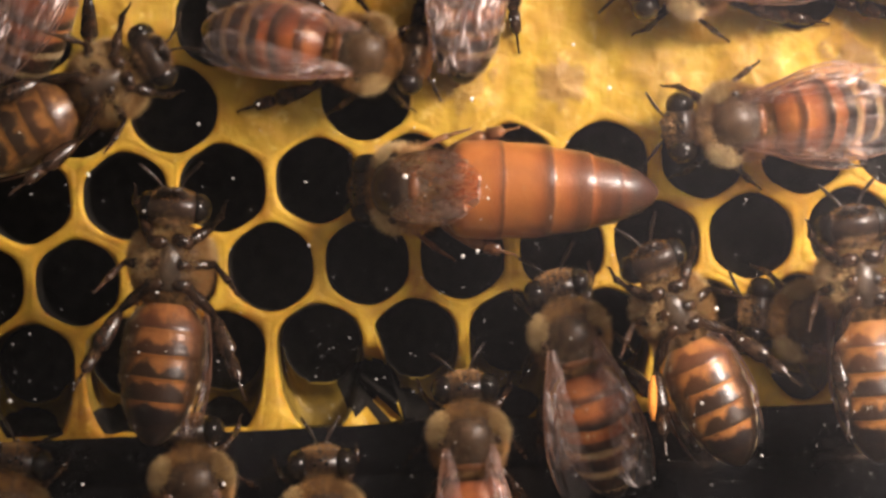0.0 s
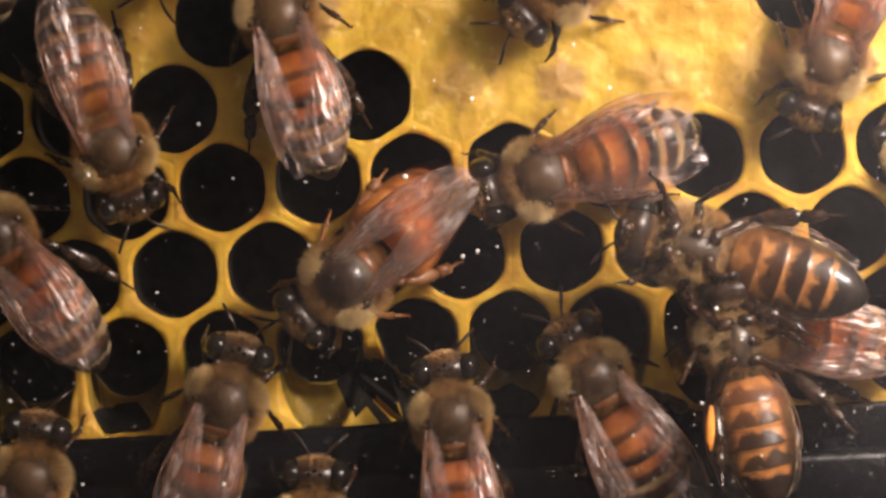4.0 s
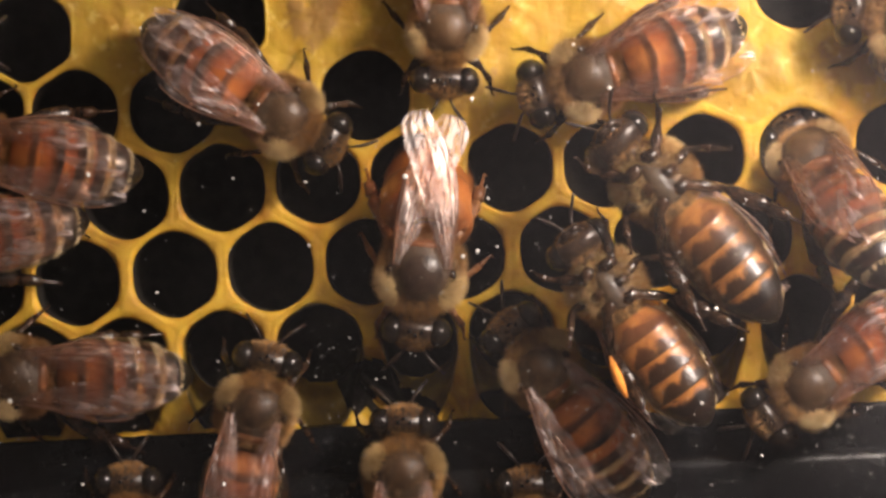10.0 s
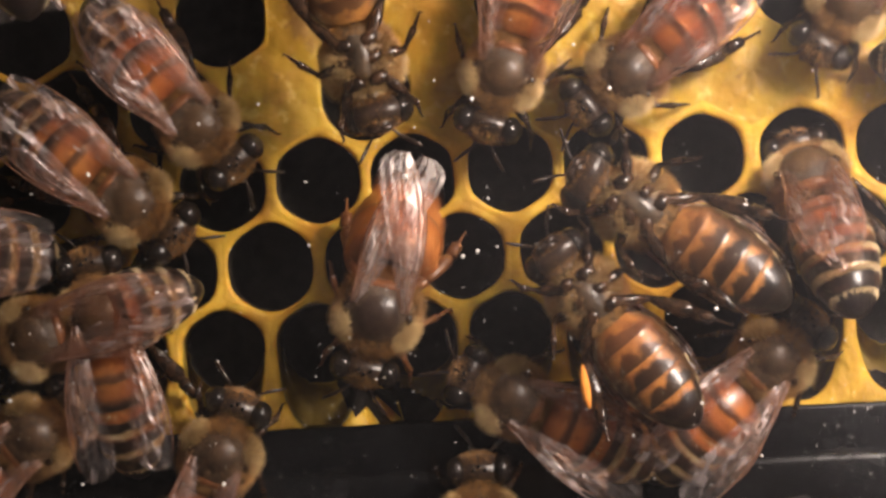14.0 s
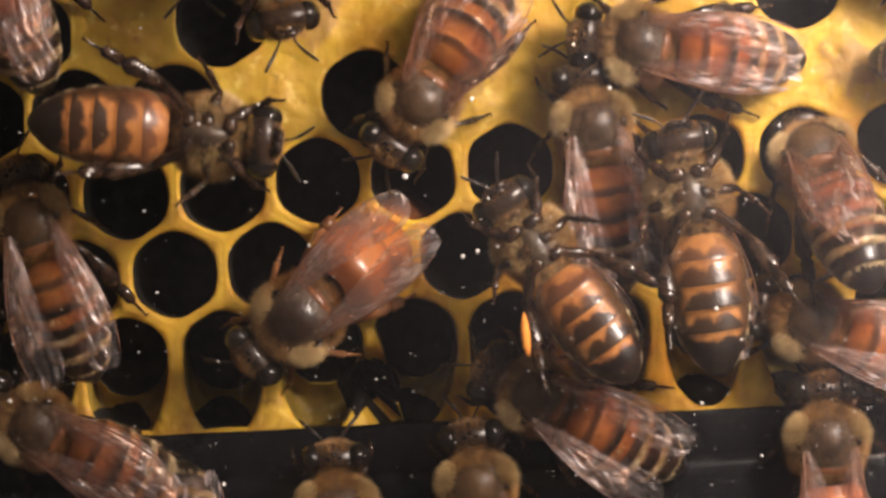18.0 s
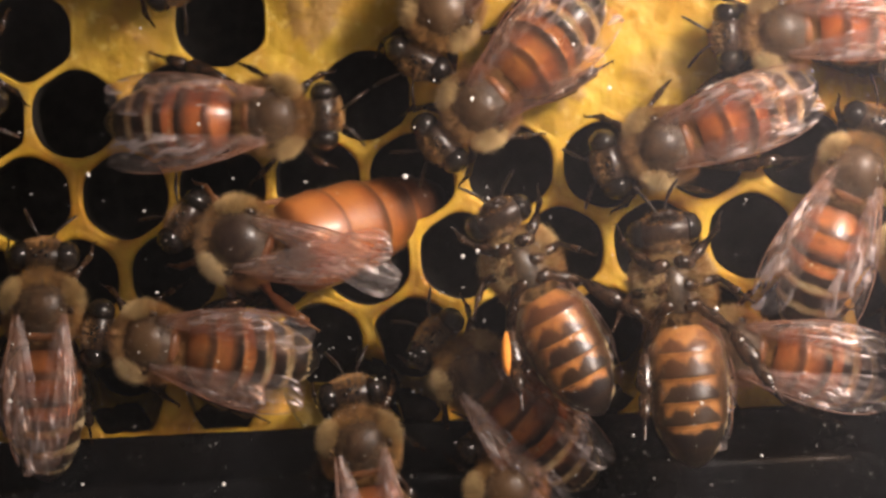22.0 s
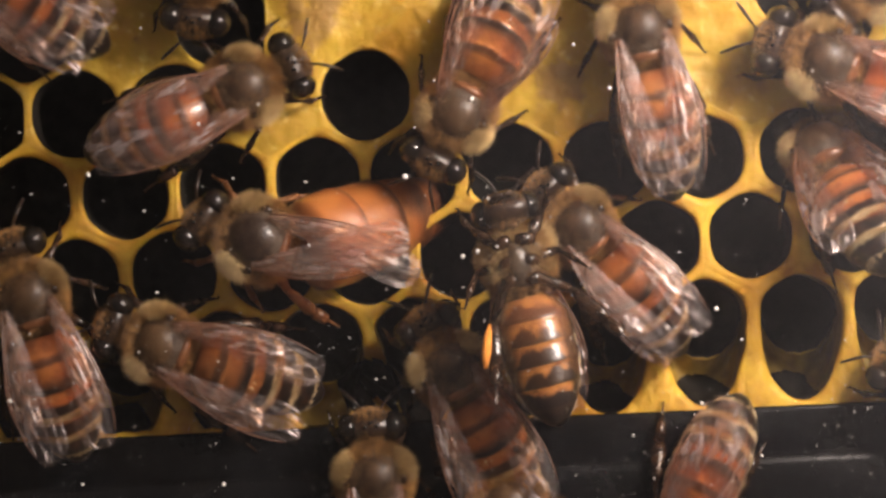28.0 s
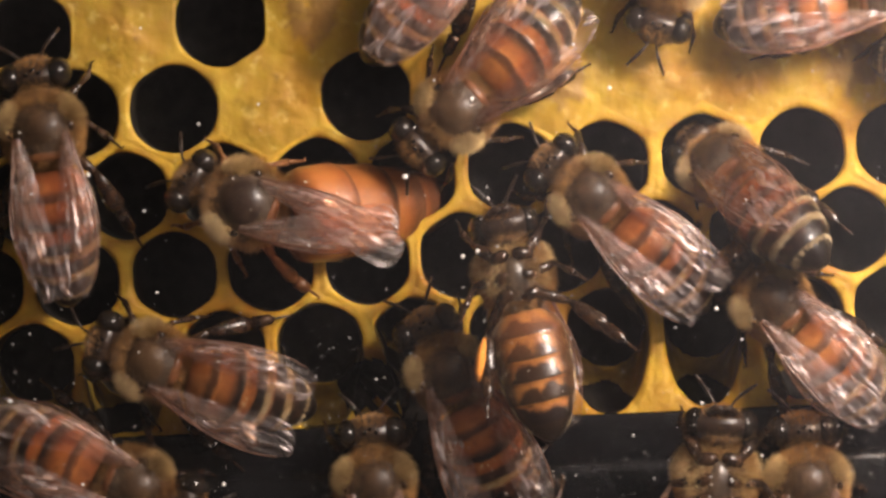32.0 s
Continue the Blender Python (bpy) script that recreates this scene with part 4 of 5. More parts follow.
    walk(b, [(0, on(15.90, 6.81, -176, 3.2)), (1, on(12.82, 6.50, -162, 3.2)), (1.5, on(10.05, 7.43, -170, 3.2)), (2, on(8.97, 6.66, -168, 3.2)), (2.5, on(7.89, 4.96, -157, 3.2)), (3, on(7.27, 4.35, -153, 3.2)), (3.5, on(6.04, 3.42, -159, 3.2)), (5.5, on(4.81, 6.50, -168, 3.2)), (6, on(5.12, 6.20, -165, 3.2)), (6.5, on(5.73, 7.74, -165, 3.2)), (7, on(6.20, 8.97, -156, 3.2)), (8, on(5.58, 7.27, -141, 3.2)), (9, on(8.04, 6.50, -133, 3.2)), (10, on(7.89, 9.28, -163, 3.2)), (11, on(6.35, 9.28, -132, 3.2)), (12, on(3.58, 9.74, -137, 3.2)), (13, on(3.27, 11.13, -116, 3.2)), (14, on(3.27, 9.59, -107, 3.2)), (14.5, on(3.11, 10.82, -107, 3.2)), (16.5, on(-1.05, 6.50, -141, 3.2)), (17, on(-1.51, 7.89, -141, 3.2)), (18, on(-1.20, 8.04, -123, 3.2)), (19, on(0.18, 6.81, -135, 3.2)), (20, on(2.65, 9.12, -150, 3.2)), (21, on(4.81, 8.97, -143, 3.2)), (22, on(2.03, 7.74, -138, 3.2)), (23, on(0.80, 6.20, -169, 3.2)), (24, on(0.18, 6.81, -147, 3.2)), (25, on(0.18, 8.04, -124, 3.2)), (25.5, on(2.34, 8.51, -107, 3.2)), (27.5, on(1.11, 7.74, -115, 3.2)), (28, on(0.80, 7.43, -117, 3.2)), (29, on(1.42, 7.43, -129, 3.2)), (30, on(1.73, 7.58, -128, 3.2)), (31, on(1.42, 7.12, -130, 3.2)), (32, on(0.80, 7.58, -137, 3.2))])
    gait(b, 8)
    b = next(crowd)
    walk(b, [(0, on(29.81, 21.32, -162, 3.0)), (10, on(23.64, 21.32, -162, 3.0)), (12, on(15.46, 12.99, -153, 3.0)), (13, on(10.98, 10.83, -140, 3.0)), (14, on(10.06, 9.60, -141, 3.0)), (14.5, on(9.44, 9.90, -155, 3.0)), (16.5, on(12.53, 11.76, -195, 3.0)), (17, on(16.54, 10.83, -217, 3.0)), (17.6, on(13.76, 11.76, -202, 3.0)), (18, on(10.68, 11.14, -188, 3.0)), (19, on(15.61, 9.60, -172, 3.0)), (20, on(13.92, 5.43, -134, 3.0)), (21, on(10.98, 5.58, -161, 3.0)), (22, on(11.91, 5.58, -161, 3.0)), (23, on(12.22, 4.04, -162, 3.0)), (24, on(11.60, 2.81, -164, 3.0)), (24.5, on(12.22, 3.73, -148, 3.0)), (25, on(13.76, 3.12, -112, 3.0)), (25.5, on(16.85, 1.73, -86, 3.0)), (27.5, on(26.72, -7.99, -58, 3.0)), (28.5, on(32.89, -11.08, -44, 3.0)), (32, on(32.89, -11.08, -44, 3.0))])
    gait(b, 9)
    b = next(crowd)
    walk(b, [(0, on(1.42, -10.46, 94, 3.0)), (1, on(0.49, -9.53, 94, 3.0)), (2, on(-0.43, -9.23, 92, 3.0)), (3, on(0.49, -9.53, 96, 3.0)), (3.5, on(0.49, -9.38, 96, 3.0)), (5.5, on(0.34, -9.53, 102, 3.0)), (6, on(1.27, -10.46, 97, 3.0)), (7, on(0.49, -10.77, 100, 3.0)), (8, on(1.11, -10.77, 96, 3.0)), (9, on(-1.97, -13.55, 86, 3.0)), (10, on(-2.13, -12.31, 90, 3.0)), (11, on(-2.59, -12.62, 88, 3.0)), (12, on(-2.13, -14.47, 91, 3.0)), (13, on(-1.97, -18.48, 90, 3.0)), (14, on(-2.59, -21.88, 95, 3.0)), (32, on(-2.59, -21.88, 95, 3.0))])
    gait(b, 10)
    b = next(crowd)
    walk(b, [(0, on(-6.45, -14.63, 93, 3.0)), (1, on(-7.37, -15.09, 89, 3.0)), (1.5, on(-7.22, -12.62, 89, 3.0)), (2, on(-7.22, -7.68, 88, 3.0)), (2.5, on(-7.37, -7.99, 87, 3.0)), (3, on(-7.53, -10.46, 88, 3.0)), (3.5, on(-6.91, -15.24, 88, 3.0)), (5.5, on(-7.68, -12.62, 89, 3.0)), (6, on(-6.45, -11.08, 87, 3.0)), (7, on(-7.84, -12.62, 86, 3.0)), (8, on(-8.76, -15.09, 86, 3.0)), (9, on(-7.53, -8.76, 79, 3.0)), (10, on(-10.15, -8.92, 78, 3.0)), (11, on(-11.08, -7.37, 87, 3.0)), (12, on(-9.69, -8.15, 77, 3.0)), (13, on(-11.08, -9.53, 78, 3.0)), (14, on(-12.16, -11.39, 70, 3.0)), (14.5, on(-10.92, -11.08, 68, 3.0)), (16.5, on(-8.76, -19.10, 90, 3.0)), (17, on(-7.37, -15.55, 93, 3.0)), (18, on(-5.68, -14.32, 94, 3.0)), (19, on(-6.45, -15.24, 93, 3.0)), (20, on(-7.53, -15.40, 94, 3.0)), (21, on(-5.68, -16.01, 94, 3.0)), (21.5, on(-4.75, -14.16, 98, 3.0)), (22, on(-4.44, -10.77, 100, 3.0)), (23, on(-3.21, -12.93, 98, 3.0)), (24, on(-2.90, -11.54, 101, 3.0)), (25, on(-4.13, -10.61, 103, 3.0)), (25.5, on(-4.13, -11.69, 98, 3.0)), (27.5, on(-3.52, -12.77, 94, 3.0)), (29, on(-4.13, -12.16, 96, 3.0)), (30, on(-3.67, -13.24, 95, 3.0)), (31, on(-2.90, -13.24, 96, 3.0)), (32, on(-3.67, -12.93, 95, 3.0))])
    gait(b, 11)
    b = next(crowd)
    walk(b, [(0, on(5.12, -21.88, 94, 3.0)), (7, on(5.12, -20.33, 94, 3.0)), (9, on(4.20, -15.40, 94, 3.0)), (10, on(4.81, -15.71, 94, 3.0)), (11, on(4.35, -15.40, 89, 3.0)), (12, on(3.43, -14.32, 91, 3.0)), (13, on(2.96, -15.24, 92, 3.0)), (14, on(2.04, -14.93, 92, 3.0)), (14.5, on(1.73, -13.85, 96, 3.0)), (16.5, on(1.88, -13.55, 95, 3.0)), (17, on(2.04, -13.70, 96, 3.0)), (18, on(1.88, -13.08, 98, 3.0)), (19, on(1.73, -13.08, 99, 3.0)), (20, on(1.73, -13.24, 103, 3.0)), (21, on(2.50, -12.62, 104, 3.0)), (22, on(3.58, -13.24, 110, 3.0)), (23, on(3.73, -13.85, 109, 3.0)), (24, on(4.20, -13.39, 107, 3.0)), (25, on(3.89, -14.47, 103, 3.0)), (25.5, on(3.27, -14.16, 103, 3.0)), (27.5, on(3.58, -14.16, 110, 3.0)), (29, on(3.73, -13.85, 109, 3.0)), (30, on(4.50, -16.01, 105, 3.0)), (32, on(5.12, -16.01, 103, 3.0))])
    gait(b, 12)
    b = next(crowd)
    walk(b, [(0, on(-13.55, -12.93, 95, 3.0)), (1, on(-13.39, -11.08, 88, 3.0)), (1.5, on(-13.39, -9.84, 83, 3.0)), (2, on(-13.08, -6.76, 81, 3.0)), (3, on(-13.55, -6.76, 83, 3.0)), (3.5, on(-11.85, -8.15, 75, 3.0)), (5.5, on(-13.39, -8.92, 73, 3.0)), (6, on(-14.63, -11.23, 84, 3.0)), (7, on(-15.09, -11.08, 89, 3.0)), (8, on(-18.02, -8.15, 109, 3.0)), (8.5, on(-18.95, -7.99, 131, 3.0)), (9, on(-19.56, -8.61, 149, 3.0)), (9.5, on(-21.41, -8.30, 167, 3.0)), (10, on(-22.96, -6.91, 179, 3.0)), (10.5, on(-21.72, -6.76, 211, 3.0)), (11, on(-21.11, -6.29, 215, 3.0)), (12, on(-21.41, -7.68, 222, 3.0)), (13, on(-21.72, -6.14, 188, 3.0)), (14, on(-22.03, -4.75, 196, 3.0)), (14.5, on(-21.41, -7.07, 194, 3.0)), (16.5, on(-23.88, -9.23, 149, 3.0)), (17, on(-22.96, -10.15, 149, 3.0)), (18, on(-22.03, -9.69, 153, 3.0)), (19, on(-21.41, -9.23, 158, 3.0)), (19.5, on(-20.80, -10.15, 141, 3.0)), (20, on(-19.56, -11.39, 112, 3.0)), (21, on(-19.87, -9.38, 111, 3.0)), (21.5, on(-21.11, -6.45, 100, 3.0)), (22, on(-21.72, -3.36, 90, 3.0)), (23, on(-21.41, -4.60, 108, 3.0)), (23.5, on(-22.03, -6.45, 141, 3.0)), (24, on(-23.27, -7.99, 159, 3.0)), (25, on(-24.50, -8.92, 179, 3.0)), (25.5, on(-24.19, -9.23, 179, 3.0)), (27.5, on(-32.83, -11.08, 170, 3.0)), (32, on(-36.53, -11.08, 170, 3.0))])
    gait(b, 13)
    b = next(crowd)
    walk(b, [(0, under(12.31, -3.30, 113)), (1, under(12.61, -4.52, 115)), (2, under(12.01, -4.21, 121)), (3, under(12.01, -4.21, 116)), (3.5, under(13.83, -4.52, 108)), (5.5, under(17.16, -6.03, 92)), (6, under(14.89, -4.82, 113)), (7, under(14.28, -5.12, 123)), (8, under(9.28, -3.46, 131)), (9, under(8.37, -3.61, 125)), (10, under(8.82, -2.09, 125)), (11, under(8.52, -2.40, 127)), (12, under(8.52, -2.24, 127)), (13, under(8.22, -2.24, 129)), (14, under(7.76, -2.55, 129)), (14.5, under(7.76, -2.24, 126)), (16.5, under(4.88, -0.73, 129)), (17, under(4.88, 0.03, 126)), (18, under(4.88, 0.18, 125)), (19, under(4.58, -0.73, 129)), (20, under(4.27, -1.03, 122)), (21, under(4.43, -1.03, 117)), (22, under(4.27, -0.88, 117)), (23, under(4.43, -1.18, 114)), (24, under(4.43, -1.33, 109)), (25, under(4.58, -0.58, 105)), (25.5, under(4.43, 0.49, 99)), (27.5, under(3.97, -0.27, 102)), (28, under(3.97, -0.73, 103)), (29, under(4.12, -1.49, 106)), (30, under(3.97, -1.94, 107)), (31, under(3.97, -1.94, 107)), (32, under(3.82, -1.49, 102))])
    gait(b, 14, 9.0, -26.0)
    b = next(crowd)
    walk(b, [(0, under(22.31, -1.79, 99)), (0.5, under(19.28, -0.27, 122)), (1, under(13.37, 2.00, 144)), (1.5, under(12.61, 2.00, 159)), (2, under(15.34, 1.39, 170)), (2.5, under(14.58, 0.33, 159)), (3, under(15.64, 0.18, 150)), (3.5, under(15.04, 0.03, 159)), (5.5, under(8.37, 1.24, 172)), (6, under(9.13, 1.70, 170)), (7, under(11.10, 1.55, 170)), (8, under(10.79, 2.15, 159)), (9, under(12.61, 1.24, 145)), (10, under(11.40, 3.52, 134)), (11, under(10.64, 3.21, 140)), (12, under(10.95, 3.67, 150)), (13, under(10.95, 2.76, 150)), (14, under(10.34, 2.30, 150)), (14.5, under(10.95, 1.85, 133)), (16.5, under(12.92, 3.82, 118)), (17, under(13.22, 3.97, 118)), (18, under(13.22, 2.76, 102)), (18.5, under(14.58, 3.06, 96)), (19, under(14.89, 2.15, 83)), (19.5, under(13.07, 1.24, 100)), (20, under(10.64, 0.79, 122)), (21, under(11.55, 0.03, 107)), (22, under(12.31, -2.09, 100)), (23, under(12.16, -1.79, 110)), (23.5, under(11.10, -2.70, 116)), (24, under(12.76, -6.03, 124)), (24.5, under(15.34, -8.46, 156)), (25, under(11.10, -10.73, 162)), (25.5, under(8.97, -11.19, 181)), (27.5, under(9.58, -19.37, 167)), (30, under(15.64, -19.37, 90)), (31, under(15.34, -13.01, 88)), (32, under(14.58, -12.40, 87))])
    gait(b, 15)
    b = next(crowd)
    walk(b, [(0, on(6.99, -4.92, 105, 2.6)), (1, on(7.92, -8.32, 115, 2.6)), (2, on(7.92, -8.94, 115, 2.6)), (3, on(7.61, -7.70, 113, 2.6)), (3.5, on(7.92, -7.55, 117, 2.6)), (5.5, on(8.53, -5.07, 124, 2.6)), (6, on(6.99, -4.92, 128, 2.6)), (7, on(5.44, -6.46, 137, 2.6)), (8, on(5.29, -7.39, 128, 2.6)), (9, on(5.13, -7.39, 124, 2.6)), (10, on(5.44, -6.62, 127, 2.6)), (11, on(5.60, -7.08, 131, 2.6)), (12, on(5.44, -6.77, 134, 2.6)), (13, on(3.74, -7.70, 155, 2.6)), (14, on(3.90, -8.16, 153, 2.6)), (14.5, on(4.21, -7.39, 144, 2.6)), (16.5, on(5.13, -7.39, 148, 2.6)), (17, on(5.44, -8.01, 151, 2.6)), (18, on(5.13, -8.01, 152, 2.6)), (19, on(4.21, -7.39, 151, 2.6)), (20, on(2.00, -6.90, 137, 2.6)), (21.5, on(1.80, -6.80, 136, 2.6)), (23, on(1.50, -6.60, 136, 2.6)), (24.3, on(1.50, -6.00, 130, 2.6)), (25.3, on(0.90, -6.40, 116, 2.6)), (27.5, on(0.40, -6.60, 118, 2.6)), (29, on(0.50, -6.60, 114, 2.6)), (30, on(0.40, -6.90, 119, 2.6)), (31, on(0.00, -6.80, 119, 2.6)), (32, on(0.30, -6.80, 116, 2.6))])
    gait(b, 16)
    b = next(crowd)
    walk(b, [(0, into(30.10, 5.64, 127, 1.2)), (3.5, into(27.92, 5.95, 127, 1.2)), (5.5, into(19.51, 6.26, 130, 1.2)), (6, into(19.82, 5.95, 125, 1.2)), (8, into(19.82, 5.80, 126, 1.2)), (9, into(19.82, 5.80, 122, 1.2)), (10, into(19.82, 5.64, 118, 1.2)), (11, into(19.82, 5.33, 104, 1.2)), (12, into(20.13, 5.02, 107, 1.2)), (13, into(20.13, 4.70, 101, 1.2)), (14, into(19.82, 4.70, 105, 1.2)), (14.5, into(19.82, 4.70, 105, 1.2)), (16.5, into(19.82, 5.48, 111, 1.2)), (17, into(20.13, 5.48, 107, 1.2)), (18, into(20.13, 5.95, 108, 1.2)), (19, into(19.97, 5.64, 107, 1.2)), (20, into(20.44, 4.70, 101, 1.2)), (21, into(20.13, 3.77, 100, 1.2)), (22, into(26.05, 0.65, 94, 1.2)), (23, into(31.66, -1.84, 104, 1.2)), (32, into(31.66, -1.84, 104, 1.2))])
    gait(b, 17)
    b = next(crowd)
    walk(b, [(0, on(31.35, 8.98, 81, 3.0)), (20, on(31.35, 8.98, 81, 3.0)), (21, on(26.72, 6.82, 77, 3.0)), (22, on(22.40, 4.04, 67, 3.0)), (23, on(23.17, 4.97, 70, 3.0)), (24, on(22.71, 0.03, 99, 3.0)), (25, on(19.93, 2.81, 151, 3.0)), (25.5, on(20.24, 4.66, 139, 3.0)), (27.5, into(20.24, 5.74, 115)), (28, into(20.55, 6.20, 112)), (28.5, into(20.24, 5.58, 108)), (29, on(28.26, 4.97, 108, 3.0)), (32, on(30.73, 4.97, 110, 3.0))])
    gait(b, 18)
    b = next(crowd)
    walk(b, [(0, on(37.52, 2.81, 169, 3.0)), (27.5, on(31.35, 3.43, 169, 3.0)), (29, on(21.48, 3.73, 166, 3.0)), (30, on(20.55, 2.81, 164, 3.0)), (31, on(16.54, 2.81, 158, 3.0)), (31.5, into(15.61, 4.04, 143)), (32, into(14.69, 5.28, 132))])
    gait(b, 19)
    b = next(crowd)
    walk(b, [(0, on(37.52, -7.99, 143, 3.0)), (27.5, on(28.26, -7.99, 143, 3.0)), (29, on(21.78, -6.14, 137, 3.0)), (30, on(19.93, -3.67, 127, 3.0)), (31, on(17.46, -1.82, 136, 3.0)), (32, on(17.93, -2.90, 134, 3.0))])
    gait(b, 20)
    b = next(crowd)
    walk(b, [(0, on(37.56, 10.53, -180, 2.8)), (25.5, on(31.38, 8.68, -182, 2.8)), (27.5, on(20.57, 7.75, -184, 2.8)), (28, on(20.88, 10.22, -201, 2.8)), (29, on(20.57, 8.68, -182, 2.8)), (30, on(20.57, 8.53, -181, 2.8)), (31, on(20.73, 7.60, -179, 2.8)), (32, on(29.84, 9.92, -180, 2.8))])
    gait(b, 21)
    b = next(crowd)
    walk(b, [(0, on(22.09, 29.04, 112, 3.0)), (25.5, on(9.13, 21.63, 94, 3.0)), (27.5, on(11.29, 9.44, 112, 3.0)), (28, on(10.68, 11.76, 103, 3.0)), (28.5, on(10.98, 12.99, 98, 3.0)), (29, on(12.37, 13.92, 89, 3.0)), (29.5, on(12.84, 13.92, 86, 3.0)), (30, on(15.15, 12.99, 64, 3.0)), (30.5, on(16.23, 12.37, 47, 3.0)), (31, on(19.01, 12.99, 17, 3.0)), (32, on(23.94, 13.92, 12, 3.0))])
    gait(b, 22)
    b = next(crowd)
    walk(b, [(0, under(15.64, 22.47, -135)), (3.5, under(11.10, 20.65, -162)), (5.5, under(6.55, 14.28, -168)), (6, under(2.61, 12.46, -184)), (6.5, under(-0.73, 11.55, -138)), (7, under(-4.37, 8.22, -108)), (7.5, under(-4.97, 10.64, -98)), (8, under(-4.97, 11.70, -86)), (9, under(-5.58, 20.95, -86)), (32, under(-5.58, 20.95, -86))])
    gait(b, 23)
    b = next(crowd)
    walk(b, [(0, on(3.58, 29.04, -90, 3.0)), (7, on(2.35, 20.40, -90, 3.0)), (8, on(1.57, 15.46, -93, 3.0)), (9, on(0.19, 11.76, -92, 3.0)), (10, on(0.19, 12.06, -92, 3.0)), (11, on(-3.21, 12.53, -81, 3.0)), (12, on(-4.13, 21.32, -88, 3.0)), (32, on(-4.13, 21.32, -88, 3.0))])
    gait(b, 24)
    b = next(crowd)
    walk(b, [(0, on(-2.59, 24.41, 94, 3.0)), (2.4, on(-6.91, 23.79, 98, 3.0)), (3, on(-8.76, 17.31, 103, 3.0)), (3.5, on(-9.38, 12.37, 107, 3.0)), (5.5, on(-6.29, 13.61, 104, 3.0)), (6, on(-8.45, 12.68, 132, 3.0)), (6.5, on(-12.16, 9.60, 130, 3.0)), (7, on(-16.79, 8.05, 144, 3.0)), (7.5, on(-18.95, 9.29, 167, 3.0)), (8, on(-20.49, 8.82, 179, 3.0)), (9, on(-23.42, 6.82, 186, 3.0)), (9.5, on(-25.12, 6.36, 177, 3.0)), (10, on(-25.43, 5.58, 170, 3.0)), (11, on(-28.51, 5.89, 167, 3.0)), (12, on(-34.37, 6.82, 172, 3.0)), (32, on(-34.37, 6.82, 172, 3.0))])
    gait(b, 25)
    b = next(crowd)
    walk(b, [(0, on(-38.08, 10.52, -4, 3.0)), (9, on(-36.53, 11.14, -4, 3.0)), (10, on(-29.13, 11.45, -7, 3.0)), (11, on(-21.26, 9.60, -15, 3.0)), (11.5, on(-18.33, 5.28, -27, 3.0)), (12, on(-14.78, 1.42, -29, 3.0)), (13, on(-15.55, 0.80, -27, 3.0)), (14, on(-17.09, 2.65, -37, 3.0)), (14.5, on(-15.71, -0.59, -46, 3.0)), (16.5, on(-15.40, -10.15, -95, 3.0)), (17, on(-14.32, -12.93, -92, 3.0)), (18, on(-14.01, -20.95, -90, 3.0)), (19, on(-14.01, -26.51, -90, 3.0)), (32, on(-14.01, -26.51, -90, 3.0))])
    gait(b, 26)
    b = next(crowd)
    walk(b, [(0, on(-12.47, 29.04, -82, 3.0)), (7, on(-11.23, 21.63, -81, 3.0)), (8, on(-9.69, 12.06, -68, 3.0)), (9, on(-9.23, 5.89, -59, 3.0)), (9.5, on(-9.23, 6.97, -50, 3.0)), (10, on(-8.76, 7.28, -32, 3.0)), (10.5, on(-12.47, 6.97, -69, 3.0)), (11, on(-14.32, 6.05, -88, 3.0)), (11.5, on(-11.54, 5.89, -96, 3.0)), (12, on(-8.45, 5.89, -94, 3.0)), (12.5, on(-8.61, 7.74, -53, 3.0)), (13, on(-11.54, 5.89, -36, 3.0)), (14, on(-13.39, 6.82, -46, 3.0)), (14.5, on(-15.55, 6.97, -93, 3.0)), (16.5, on(-18.02, 18.24, -98, 3.0)), (17.5, on(-18.02, 25.95, -98, 3.0)), (32, on(-18.02, 25.95, -98, 3.0))])
    gait(b, 27)
    b = next(crowd)
    walk(b, [(0, on(-33.45, 21.32, 112, 3.0)), (14.5, on(-31.91, 18.54, 158, 3.0)), (16.5, on(-26.04, 13.92, 163, 3.0)), (17, on(-24.04, 17.93, 97, 3.0)), (18, on(-25.12, 17.00, 114, 3.0)), (19, on(-23.57, 15.46, 100, 3.0)), (20, on(-23.88, 16.08, 92, 3.0)), (21, on(-27.89, 22.86, 94, 3.0)), (32, on(-27.89, 22.86, 94, 3.0))])
    gait(b, 28)
    b = next(crowd)
    walk(b, [(0, under(-44.99, -1.79, -162)), (14.5, under(-34.38, 0.64, -163)), (16.5, under(-18.31, 3.97, -139)), (16.8, under(-15.89, 2.76, -97)), (17, under(-11.64, 1.70, -38)), (17.5, under(-8.91, 2.00, 2)), (18, under(-12.55, 6.09, -7)), (18.5, under(-10.43, 9.73, 11)), (19, under(-2.55, 10.79, 37)), (19.5, under(-0.12, 16.10, 40)), (20, under(0.49, 23.98, 55)), (32, under(0.49, 23.98, 55))])
    gait(b, 29)
    b = next(crowd)
    walk(b, [(0, under(-11.04, 26.10, -86)), (17, under(-10.43, 19.43, -86)), (18, under(-9.22, 15.19, -77)), (18.5, under(-13.76, 14.58, -71)), (19.5, under(-11.95, 10.64, -63)), (20, under(-11.04, 9.73, -51)), (20.5, under(-4.97, 8.52, -59)), (21, under(-6.49, 10.49, -79)), (22, under(-5.58, 19.43, -90)), (23, under(-5.58, 27.01, -90)), (32, under(-5.58, 27.01, -90))])
    gait(b, 30)
    b = next(crowd)
